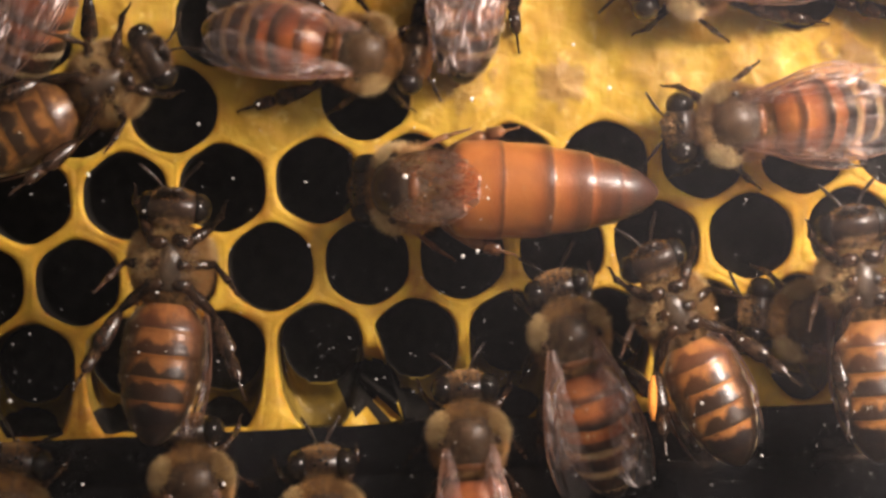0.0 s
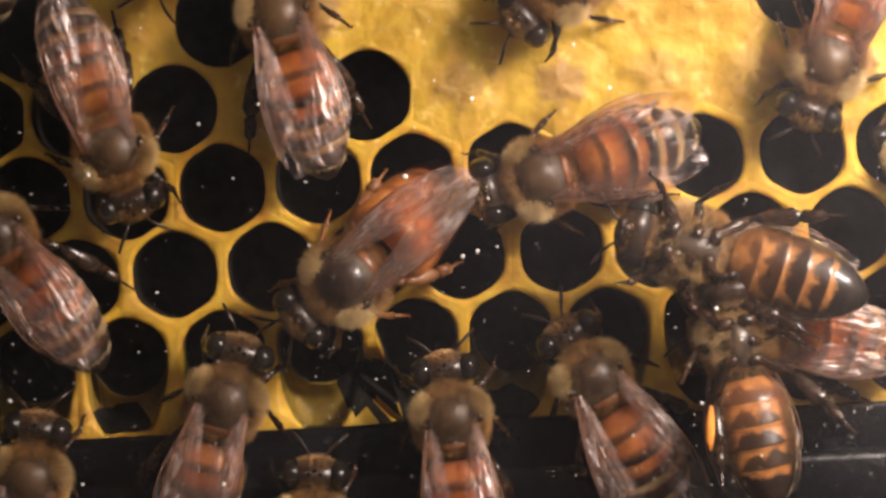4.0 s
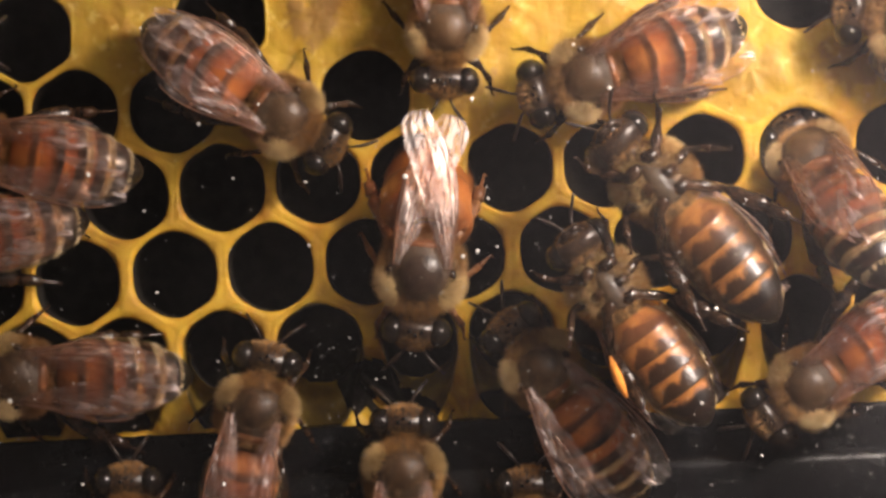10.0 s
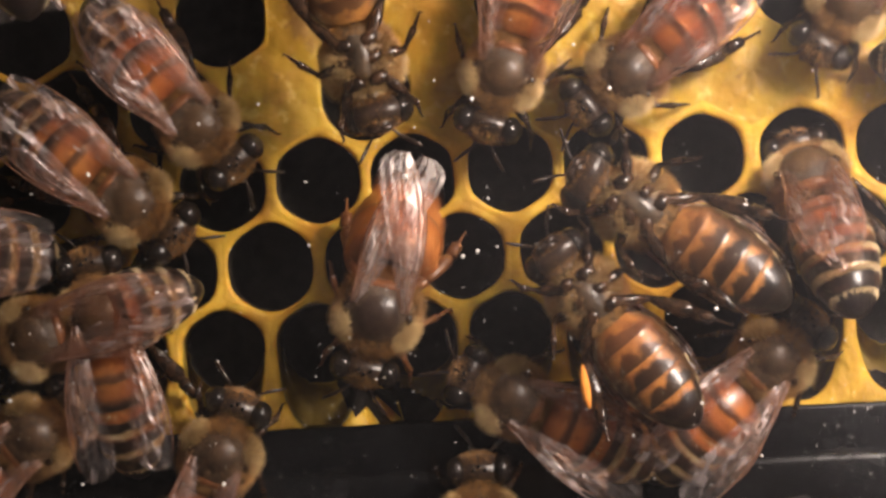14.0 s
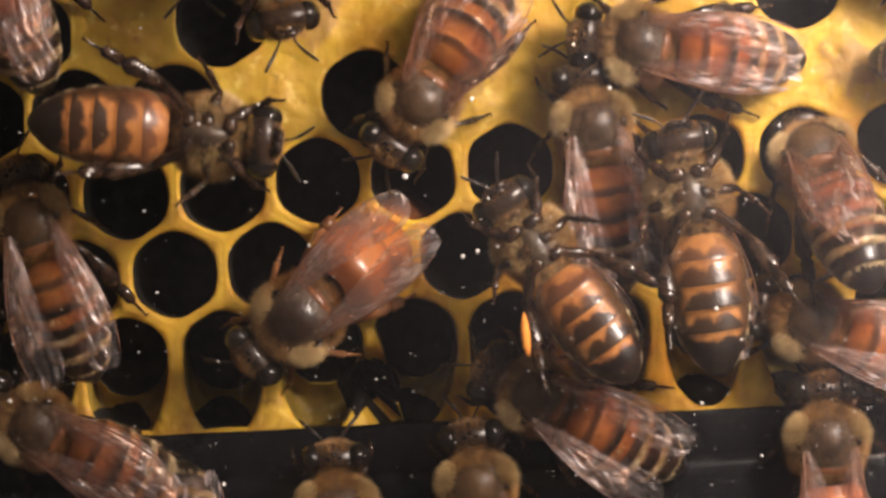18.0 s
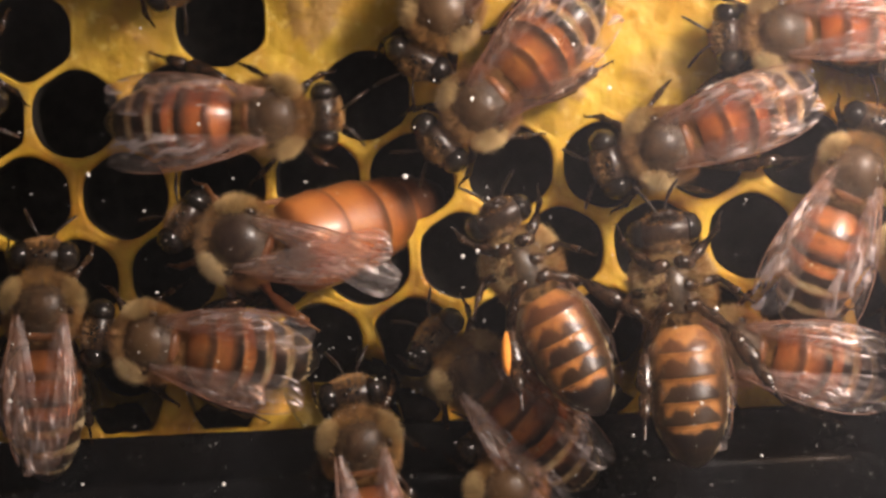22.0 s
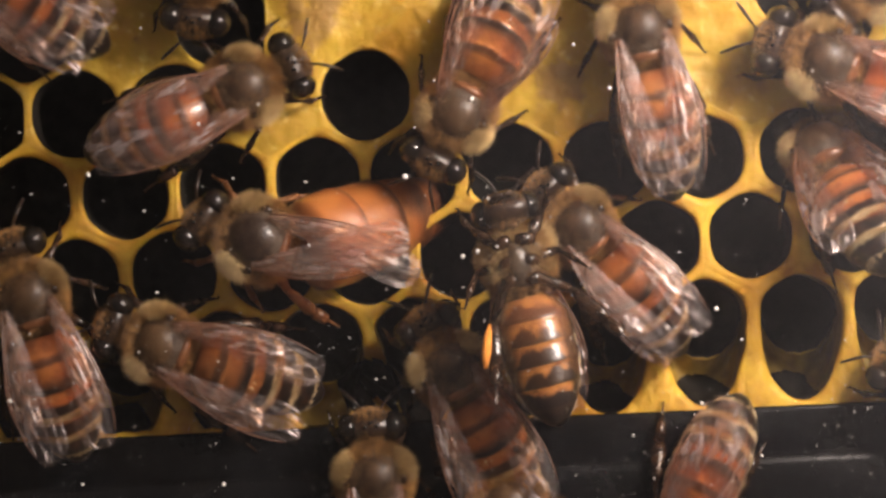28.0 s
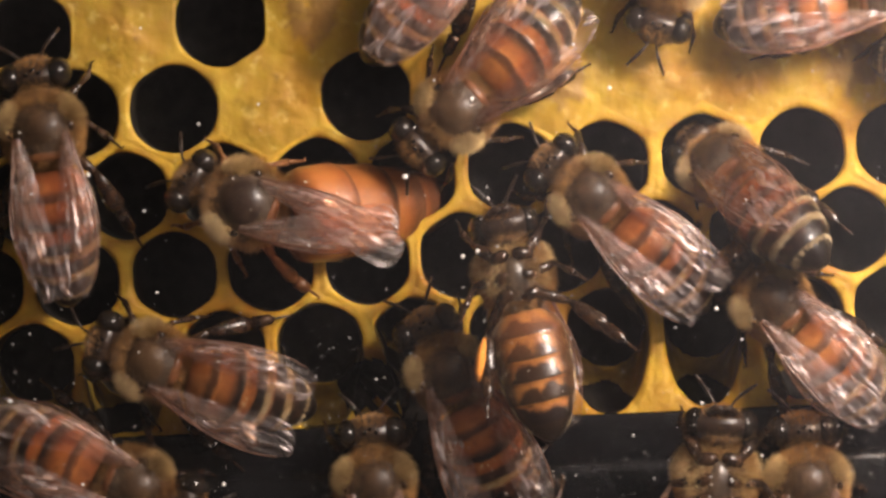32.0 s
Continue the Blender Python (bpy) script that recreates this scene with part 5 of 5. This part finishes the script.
    walk(b, [(0, under(-16.80, 31.56, -92)), (19, under(-16.80, 23.98, -92)), (20, under(-16.19, 17.31, -92)), (21, under(-16.95, 9.58, -98)), (22, under(-16.80, 21.86, -94)), (23, under(-17.71, 28.53, -94)), (32, under(-17.71, 28.53, -94))])
    gait(b, 31)
    b = next(crowd)
    walk(b, [(0, on(-36.53, -4.91, 90, 3.0)), (18, on(-34.99, -3.67, 92, 3.0)), (19.5, on(-26.04, -1.82, 90, 3.0)), (20, on(-22.96, -0.89, 88, 3.0)), (21, on(-19.87, 2.96, 58, 3.0)), (21.5, on(-17.09, 6.20, 61, 3.0)), (22, on(-9.38, 7.13, 2, 3.0)), (22.5, on(-5.68, 12.68, 24, 3.0)), (23, on(-1.97, 19.16, 51, 3.0)), (24, on(0.49, 25.95, 51, 3.0)), (32, on(0.49, 25.95, 51, 3.0))])
    gait(b, 32)
    b = next(crowd)
    walk(b, [(0, on(-0.74, 32.12, -77, 3.0)), (18, on(-0.74, 24.41, -77, 3.0)), (20, on(-1.36, 16.38, -77, 3.0)), (21, on(-1.82, 12.53, -71, 3.0)), (22, on(0.03, 12.99, -117, 3.0)), (23, on(3.58, 12.22, -183, 3.0)), (23.5, on(4.81, 14.22, -164, 3.0)), (24, on(6.66, 21.32, -143, 3.0)), (32, on(6.66, 21.32, -143, 3.0))])
    gait(b, 33)
    b = next(crowd)
    walk(b, [(0, on(-18.02, 32.12, -67, 3.0)), (21, on(-18.02, 22.86, -67, 3.0)), (22, on(-16.48, 16.69, -50, 3.0)), (23, on(-13.85, 11.76, -14, 3.0)), (24, on(-11.69, 11.91, -62, 3.0)), (24.5, on(-8.15, 12.37, -72, 3.0)), (25, on(-4.29, 12.06, -95, 3.0)), (25.5, on(-4.44, 10.98, -84, 3.0)), (27.5, on(-11.23, 15.46, -86, 3.0)), (28, on(-13.08, 15.46, -98, 3.0)), (28.5, on(-14.93, 22.86, -98, 3.0)), (32, on(-14.93, 22.86, -98, 3.0))])
    gait(b, 34)
    b = next(crowd)
    walk(b, [(0, on(-41.16, 1.27, 37, 3.0)), (24, on(-38.08, 1.27, 31, 3.0)), (25.5, on(-28.82, 2.50, 27, 3.0)), (27.5, on(-15.55, 6.82, 45, 3.0)), (28, on(-10.92, 8.67, 26, 3.0)), (28.5, on(-6.91, 11.45, 51, 3.0)), (29, on(-1.97, 14.84, 65, 3.0)), (29.5, on(-0.12, 16.38, 59, 3.0)), (30, on(0.80, 17.62, 59, 3.0)), (31, on(2.04, 17.31, 61, 3.0)), (32, on(1.73, 17.31, 53, 3.0))])
    gait(b, 35)
    b = next(crowd)
    walk(b, [(0, on(-33.45, 24.41, 168, 3.0)), (27.5, on(-30.36, 17.31, 165, 3.0)), (28.5, on(-19.56, 13.30, 134, 3.0)), (29, on(-16.79, 12.06, 152, 3.0)), (29.5, on(-18.64, 10.83, 152, 3.0)), (30, on(-25.43, 10.83, 168, 3.0)), (31, on(-28.82, 12.68, 174, 3.0)), (32, on(-34.07, 14.84, 171, 3.0))])
    gait(b, 36)
    b = next(crowd)
    walk(b, [(0, on(-22.34, 32.12, 90, 3.0)), (23, on(-21.11, 24.72, 94, 3.0)), (24.5, on(-18.95, 19.16, 92, 3.0)), (25, on(-18.95, 17.62, 92, 3.0)), (25.5, on(-19.56, 17.93, 88, 3.0)), (26.5, on(-21.57, 15.92, 43, 3.0)), (27.5, on(-23.57, 13.92, -2, 3.0)), (28, on(-26.04, 13.61, -0, 3.0)), (29, on(-33.45, 15.46, -0, 3.0)), (32, on(-33.45, 15.46, -0, 3.0))])
    gait(b, 37)
    b = next(crowd)
    walk(b, [(0, on(-39.62, 11.76, -4, 3.0)), (22, on(-36.53, 11.14, -4, 3.0)), (23, on(-29.75, 10.21, -4, 3.0)), (24, on(-21.11, 9.90, -5, 3.0)), (24.5, on(-16.17, 10.83, 48, 3.0)), (25, on(-11.23, 12.37, 65, 3.0)), (25.5, on(-11.23, 15.46, 85, 3.0)), (27.5, on(-10.92, 23.79, 90, 3.0)), (29, on(-10.92, 27.49, 90, 3.0)), (32, on(-10.92, 27.49, 90, 3.0))])
    gait(b, 38)
    b = next(crowd)
    walk(b, [(0, on(-17.40, -24.96, 92, 3.0)), (9, on(-17.09, -19.72, 92, 3.0)), (10, on(-17.09, -15.55, 91, 3.0)), (11, on(-16.79, -9.23, 92, 3.0)), (12, on(-16.94, -8.30, 93, 3.0)), (13, on(-18.33, -6.14, 97, 3.0)), (14, on(-18.64, -3.67, 102, 3.0)), (14.5, on(-18.17, -4.44, 103, 3.0)), (16.5, on(-21.72, -1.05, 104, 3.0)), (17, on(-21.72, -0.74, 103, 3.0)), (18, on(-22.34, 1.27, 109, 3.0)), (19, on(-22.03, 1.73, 111, 3.0)), (19.5, on(-18.64, 2.04, 118, 3.0)), (20, on(-16.48, 1.57, 125, 3.0)), (20.5, on(-15.86, -2.44, 143, 3.0)), (21, on(-15.86, -5.52, 172, 3.0)), (22, on(-15.86, -5.06, 171, 3.0)), (23, on(-15.86, -5.68, 174, 3.0)), (24, on(-16.48, -5.37, 174, 3.0)), (25, on(-15.86, -5.68, 174, 3.0)), (25.5, on(-15.24, -5.52, 166, 3.0)), (27.5, on(-14.63, -5.21, 158, 3.0)), (28, on(-15.24, -5.21, 160, 3.0)), (29, on(-15.24, -5.21, 162, 3.0)), (30, on(-14.63, -6.14, 164, 3.0)), (31, on(-14.93, -6.60, 178, 3.0)), (32, on(-15.71, -6.14, 161, 3.0))])
    gait(b, 39)
    b = next(crowd)
    walk(b, [(0, on(-16.79, 29.04, -88, 3.0)), (17, on(-16.79, 22.86, -88, 3.0)), (18, on(-14.01, 17.62, -83, 3.0)), (19, on(-16.79, 9.44, -77, 3.0)), (19.5, on(-19.56, 6.82, -92, 3.0)), (20, on(-21.41, 6.20, -105, 3.0)), (21, on(-29.75, 5.58, -119, 3.0)), (22, on(-36.53, 4.97, -122, 3.0)), (32, on(-36.53, 4.97, -122, 3.0))])
    gait(b, 40)
    b = next(crowd)
    walk(b, [(0, on(-33.45, -0.28, 72, 3.0)), (1, on(-29.13, 1.27, 67, 3.0)), (2, on(-21.57, 2.65, 67, 3.0)), (2.5, on(-22.65, 3.12, 77, 3.0)), (3, on(-22.96, 4.04, 100, 3.0)), (3.5, on(-24.19, 0.65, 132, 3.0)), (5.5, on(-24.19, 0.65, 107, 3.0)), (6, on(-23.57, 0.03, 108, 3.0)), (7, on(-23.27, 3.43, 96, 3.0)), (7.5, on(-27.89, 1.88, 103, 3.0)), (8, on(-33.45, 0.65, 108, 3.0)), (32, on(-33.45, 0.65, 108, 3.0))])
    gait(b, 41)
    b = next(crowd)
    walk(b, [(0, on(-21.11, 29.04, -92, 3.0)), (2, on(-19.87, 20.70, -90, 3.0)), (3, on(-18.33, 5.74, -90, 3.0)), (3.5, on(-17.56, 5.43, -71, 3.0)), (5.5, on(-19.87, 1.42, -75, 3.0)), (6, on(-17.40, -2.13, -71, 3.0)), (7, on(-18.64, -2.90, -87, 3.0)), (7.5, on(-21.41, -3.05, -115, 3.0)), (8, on(-24.19, -3.98, -151, 3.0)), (9, on(-27.59, -6.14, -157, 3.0)), (10, on(-35.92, -7.37, -162, 3.0)), (32, on(-35.92, -7.37, -162, 3.0))])
    gait(b, 42)
    b = next(crowd)
    walk(b, [(0, on(-23.57, -14.47, 81, 3.0)), (1, on(-22.19, -13.39, 76, 3.0)), (2, on(-20.49, -16.94, 77, 3.0)), (3, on(-22.34, -13.08, 81, 3.0)), (5.5, on(-22.49, -12.62, 83, 3.0)), (6, on(-22.19, -13.08, 82, 3.0)), (7, on(-21.88, -13.08, 82, 3.0)), (7.5, on(-23.27, -10.46, 94, 3.0)), (8, on(-25.73, -6.45, 132, 3.0)), (9, on(-33.45, -7.37, 153, 3.0)), (32, on(-33.45, -7.37, 153, 3.0))])
    gait(b, 43)
    b = next(crowd)
    walk(b, [(0, on(-34.99, -14.16, 37, 3.0)), (13, on(-31.91, -11.08, 37, 3.0)), (14, on(-22.34, -10.31, 40, 3.0)), (14.5, on(-20.80, -12.62, 36, 3.0)), (16.5, on(-19.25, -20.95, 36, 3.0)), (18, on(-19.25, -26.51, 36, 3.0)), (32, on(-19.25, -26.51, 36, 3.0))])
    gait(b, 44)
    b = next(crowd)
    walk(b, [(0, on(-39.62, -1.20, -0, 3.0)), (10, on(-34.99, -0.89, -0, 3.0)), (11, on(-22.80, -0.59, -2, 3.0)), (11.5, on(-24.42, -0.59, 49, 3.0)), (12, on(-26.04, -0.59, 100, 3.0)), (13, on(-29.75, 0.34, 180, 3.0)), (14.5, on(-30.36, -0.59, 178, 3.0)), (16.5, on(-38.08, -1.82, 180, 3.0)), (32, on(-38.08, -1.82, 180, 3.0))])
    gait(b, 45)
    b = next(crowd)
    walk(b, [(0, under(-26.80, 31.56, 103)), (12, under(-25.59, 23.68, 102)), (13, under(-23.77, 16.71, 105)), (14, under(-24.07, 21.56, 103)), (15, under(-26.80, 28.53, 103)), (32, under(-26.80, 28.53, 103))])
    gait(b, 46)
    b = next(crowd)
    walk(b, [(0, under(-4.37, 31.56, -86)), (12, under(-4.37, 25.50, -86)), (13, under(-4.67, 18.83, -84)), (13.5, under(-5.58, 11.25, -82)), (14, under(-4.37, 10.04, -73)), (14.5, under(-7.09, 11.40, -78)), (16.5, under(-8.61, 21.25, -86)), (18, under(-6.79, 28.53, -86)), (32, under(-6.79, 28.53, -86))])
    gait(b, 47)
    b = next(crowd)
    walk(b, [(0, on(-14.93, 27.49, -103, 3.0)), (3.5, on(-14.93, 19.16, -103, 3.0)), (5.5, on(-16.79, 12.53, -110, 3.0)), (6, on(-22.34, 11.45, -160, 3.0)), (7, on(-22.96, 12.68, -167, 3.0)), (8, on(-28.82, 14.22, -167, 3.0)), (9, on(-36.53, 16.08, -167, 3.0)), (32, on(-36.53, 16.08, -167, 3.0))])
    gait(b, 48)
    b = next(crowd)
    walk(b, [(0, on(28.26, 12.99, -39, 3.0)), (1, on(25.64, 12.37, -86, 3.0)), (2, on(23.02, 11.76, -133, 3.0)), (3, on(22.09, 9.29, -68, 3.0)), (3.5, on(21.48, 10.21, -83, 3.0)), (4.5, on(20.24, 10.21, -143, 3.0)), (5.5, on(19.01, 10.21, -203, 3.0)), (5.65, on(20.24, 10.83, -161, 3.0)), (5.8, on(21.48, 11.45, -119, 3.0)), (6, on(23.02, 12.06, -59, 3.0)), (7, on(23.33, 12.22, -26, 3.0)), (8, on(24.41, 10.83, -9, 3.0)), (9, on(32.28, 9.60, -4, 3.0)), (32, on(32.28, 9.60, -4, 3.0))])
    gait(b, 49)
    b = next(crowd)
    walk(b, [(0, on(19.98, -3.99, 169, 2.6)), (1, on(20.29, -6.15, 184, 2.6)), (2, on(19.82, -3.68, 173, 2.6)), (3, on(19.67, -4.92, 171, 2.6)), (3.5, on(18.43, -4.92, 178, 2.6)), (5.5, on(15.96, -2.75, 169, 2.6)), (6, on(15.34, -3.68, 173, 2.6)), (7, on(13.79, -3.37, 184, 2.6)), (8, on(15.96, -3.68, 182, 2.6)), (9, on(17.50, -6.15, 193, 2.6)), (10, on(19.98, -7.39, 217, 2.6)), (11, on(19.98, -11.72, 246, 2.6)), (12, on(19.98, -14.81, 258, 2.6)), (13, on(18.12, -16.05, 245, 2.6)), (14, on(15.96, -21.62, 245, 2.6)), (15, on(15.96, -26.56, 247, 2.6)), (32, on(15.96, -26.56, 247, 2.6))])
    gait(b, 50)
    b = next(crowd)
    walk(b, [(0, on(19.01, -26.51, 94, 3.0)), (16, on(19.01, -19.10, 96, 3.0)), (17, on(19.93, -14.47, 98, 3.0)), (18, on(20.86, -10.61, 94, 3.0)), (18.5, on(19.01, -10.15, 103, 3.0)), (19, on(18.70, -10.00, 112, 3.0)), (19.5, on(19.93, -10.15, 129, 3.0)), (20, on(20.24, -12.62, 195, 3.0)), (20.4, on(21.48, -12.93, 228, 3.0)), (21, on(24.56, -14.16, 231, 3.0)), (22, on(29.81, -17.25, 233, 3.0)), (32, on(29.81, -17.25, 233, 3.0))])
    gait(b, 51)
    b = next(crowd)
    walk(b, [(0, on(34.44, -4.91, -148, 3.0)), (21, on(31.35, -3.67, -155, 3.0)), (23, on(23.33, -3.67, -152, 3.0)), (24, on(22.71, -6.14, -148, 3.0)), (25, on(21.48, -10.46, -127, 3.0)), (25.5, on(19.93, -10.77, -114, 3.0)), (27.5, on(13.30, -11.69, -137, 3.0)), (28, on(12.53, -16.01, -113, 3.0)), (28.5, on(12.22, -19.72, -105, 3.0)), (29.5, on(12.22, -24.96, -103, 3.0)), (32, on(12.22, -24.96, -103, 3.0))])
    gait(b, 52)
    b = next(crowd)
    walk(b, [(0, on(34.47, 19.80, -171, 2.8)), (21, on(25.21, 13.00, -176, 2.8)), (22, on(18.41, 11.77, -176, 2.8)), (23, on(16.25, 10.53, -176, 2.8)), (23.5, on(19.03, 10.53, -141, 2.8)), (24, on(20.88, 10.22, -97, 2.8)), (25, on(12.85, 12.39, -121, 2.8)), (25.5, on(12.23, 15.48, -105, 2.8)), (27.5, on(19.95, 11.77, -130, 2.8)), (28.5, on(25.21, 17.33, -141, 2.8)), (32, on(25.21, 17.33, -141, 2.8))])
    gait(b, 53)
    b = next(crowd)
    walk(b, [(0, on(34.44, 9.90, 171, 3.0)), (9.5, on(28.26, 12.37, 169, 3.0)), (11, on(17.31, 11.14, 165, 3.0)), (12, on(16.69, 7.74, 177, 3.0)), (12.5, on(16.23, 6.82, 196, 3.0)), (13, on(15.61, 5.58, 234, 3.0)), (14, on(22.09, 13.61, 238, 3.0)), (14.5, on(25.80, 18.24, 234, 3.0)), (32, on(25.80, 18.24, 234, 3.0))])
    gait(b, 54)
    b = next(crowd)
    walk(b, [(0, on(19.66, -23.46, 94, 2.7)), (13, on(20.27, -14.19, 88, 2.7)), (13.5, on(19.04, -9.24, 63, 2.7)), (14, on(17.80, -6.15, 47, 2.7)), (14.5, on(18.73, -6.77, 35, 2.7)), (15.5, on(14.40, -3.21, 81, 2.7)), (16.5, on(10.08, 0.34, 127, 2.7)), (17, on(9.15, 1.27, 115, 2.7)), (18, on(8.22, 6.52, 101, 2.7)), (18.5, on(7.91, 10.85, 92, 2.7)), (19, on(9.46, 15.18, 84, 2.7)), (20, on(12.24, 17.03, 97, 2.7)), (21, on(14.40, 24.45, 92, 2.7)), (32, on(14.40, 24.45, 92, 2.7))])
    gait(b, 55)
    b = next(crowd)
    walk(b, [(0, on(34.44, -5.52, 176, 3.0)), (14.5, on(29.81, -4.91, 180, 3.0)), (16.5, on(22.71, -5.21, 182, 3.0)), (17, on(22.09, -5.52, 193, 3.0)), (18, on(19.93, -3.98, 164, 3.0)), (19, on(18.08, -1.51, 152, 3.0)), (20, on(17.46, -3.21, 165, 3.0)), (21, on(18.39, -4.13, 172, 3.0)), (22, on(15.92, -5.37, 170, 3.0)), (23, on(16.54, -3.67, 135, 3.0)), (24, on(14.69, -1.05, 115, 3.0)), (25, on(11.91, -1.67, 134, 3.0)), (25.5, on(11.14, -1.67, 127, 3.0)), (27.5, on(10.06, -0.89, 90, 3.0)), (28, on(7.44, 1.11, 133, 3.0)), (28.5, on(9.75, -0.89, 169, 3.0)), (29, on(10.21, -1.05, 174, 3.0)), (30, on(7.90, -0.43, 178, 3.0)), (30.5, on(8.36, 1.11, 162, 3.0)), (31, on(7.28, 1.73, 161, 3.0)), (32, on(8.05, 2.81, 139, 3.0))])
    gait(b, 56)
    b = next(crowd)
    walk(b, [(0, on(-37.15, -14.16, 90, 3.0)), (24, on(-35.92, -9.84, 90, 3.0)), (25.5, on(-30.98, -6.14, 92, 3.0)), (27.5, on(-21.72, -3.52, 101, 3.0)), (28, on(-22.49, -2.75, 109, 3.0)), (28.5, on(-22.34, -1.82, 106, 3.0)), (29, on(-22.34, 1.11, 108, 3.0)), (29.5, on(-19.87, -1.82, 75, 3.0)), (30, on(-19.56, -3.36, 62, 3.0)), (30.5, on(-20.80, -5.52, 42, 3.0)), (31, on(-21.41, -8.30, 11, 3.0)), (31.5, on(-19.25, -10.77, -2, 3.0)), (32, on(-16.79, -12.93, -21, 3.0))])
    gait(b, 57)
    b = next(crowd)
    walk(b, [(0, on(-40.24, -11.08, 88, 3.0)), (28, on(-36.53, -8.61, 86, 3.0)), (29.5, on(-26.66, -5.52, 86, 3.0)), (30, on(-24.19, -3.36, 83, 3.0)), (31, on(-22.65, 3.73, 92, 3.0)), (32, on(-21.72, 6.36, 99, 3.0))])
    gait(b, 58)
    b = next(crowd)
    walk(b, [(0, under(-23.77, 28.53, -86)), (11, under(-21.95, 23.38, -86)), (12, under(-18.62, 10.64, -82)), (13, under(-22.56, 22.47, -86)), (32, under(-22.56, 22.47, -86))])
    gait(b, 59)
    b = next(crowd)
    walk(b, [(0, on(21.48, -28.05, 92, 3.0)), (29, on(20.86, -21.88, 94, 3.0)), (31, on(20.55, -15.55, 94, 3.0)), (32, on(19.78, -12.93, 94, 3.0))])
    gait(b, 60)
    b = next(crowd)
    walk(b, [(0, on(22.09, 30.89, -103, 3.0)), (29, on(19.01, 25.95, -103, 3.0)), (31, on(14.69, 19.47, -106, 3.0)), (32, on(12.37, 15.00, -104, 3.0))])
    gait(b, 61)
    b = next(crowd)
    walk(b, [(0, on(-39.00, 4.35, 176, 3.0)), (6.5, on(-34.37, 3.73, 178, 3.0)), (8, on(-28.82, 3.43, 176, 3.0)), (9, on(-27.59, 2.04, 180, 3.0)), (10, on(-28.51, 0.34, 185, 3.0)), (11.5, on(-37.15, -0.59, 182, 3.0)), (32, on(-37.15, -0.59, 182, 3.0))])
    gait(b, 62)
    b = next(crowd)
    walk(b, [(0, on(-12.47, -27.43, 82, 3.0)), (22, on(-12.47, -21.88, 82, 3.0)), (24, on(-12.00, -14.01, 74, 3.0)), (25, on(-12.77, -19.72, 82, 3.0)), (27, on(-12.77, -24.96, 84, 3.0)), (32, on(-12.77, -24.96, 84, 3.0))])
    gait(b, 63)
    b = next(crowd)
    walk(b, [(0, on(-33.00, 22.00, -50, 3.0)), (21.4, on(-30.00, 14.00, -58, 3.0)), (22.4, on(-23.62, 5.68, -70, 3.0)), (22.6, on(-22.72, 3.94, -66, 3.0)), (22.8, on(-21.63, 3.94, -28, 3.0)), (23, on(-18.62, 5.87, -12, 3.0)), (23.2, on(-19.46, 6.18, 4, 3.0)), (23.4, on(-21.76, 6.39, -28, 3.0)), (23.6, on(-22.28, 3.17, -68, 3.0)), (23.8, on(-23.09, 1.27, -78, 3.0)), (24.2, on(-23.21, -1.21, -82, 3.0)), (24.8, on(-23.71, -3.69, -88, 3.0)), (26, on(-29.00, -9.00, -110, 3.0)), (32, on(-34.00, -12.00, -120, 3.0))])
    gait(b, 64)


motions()
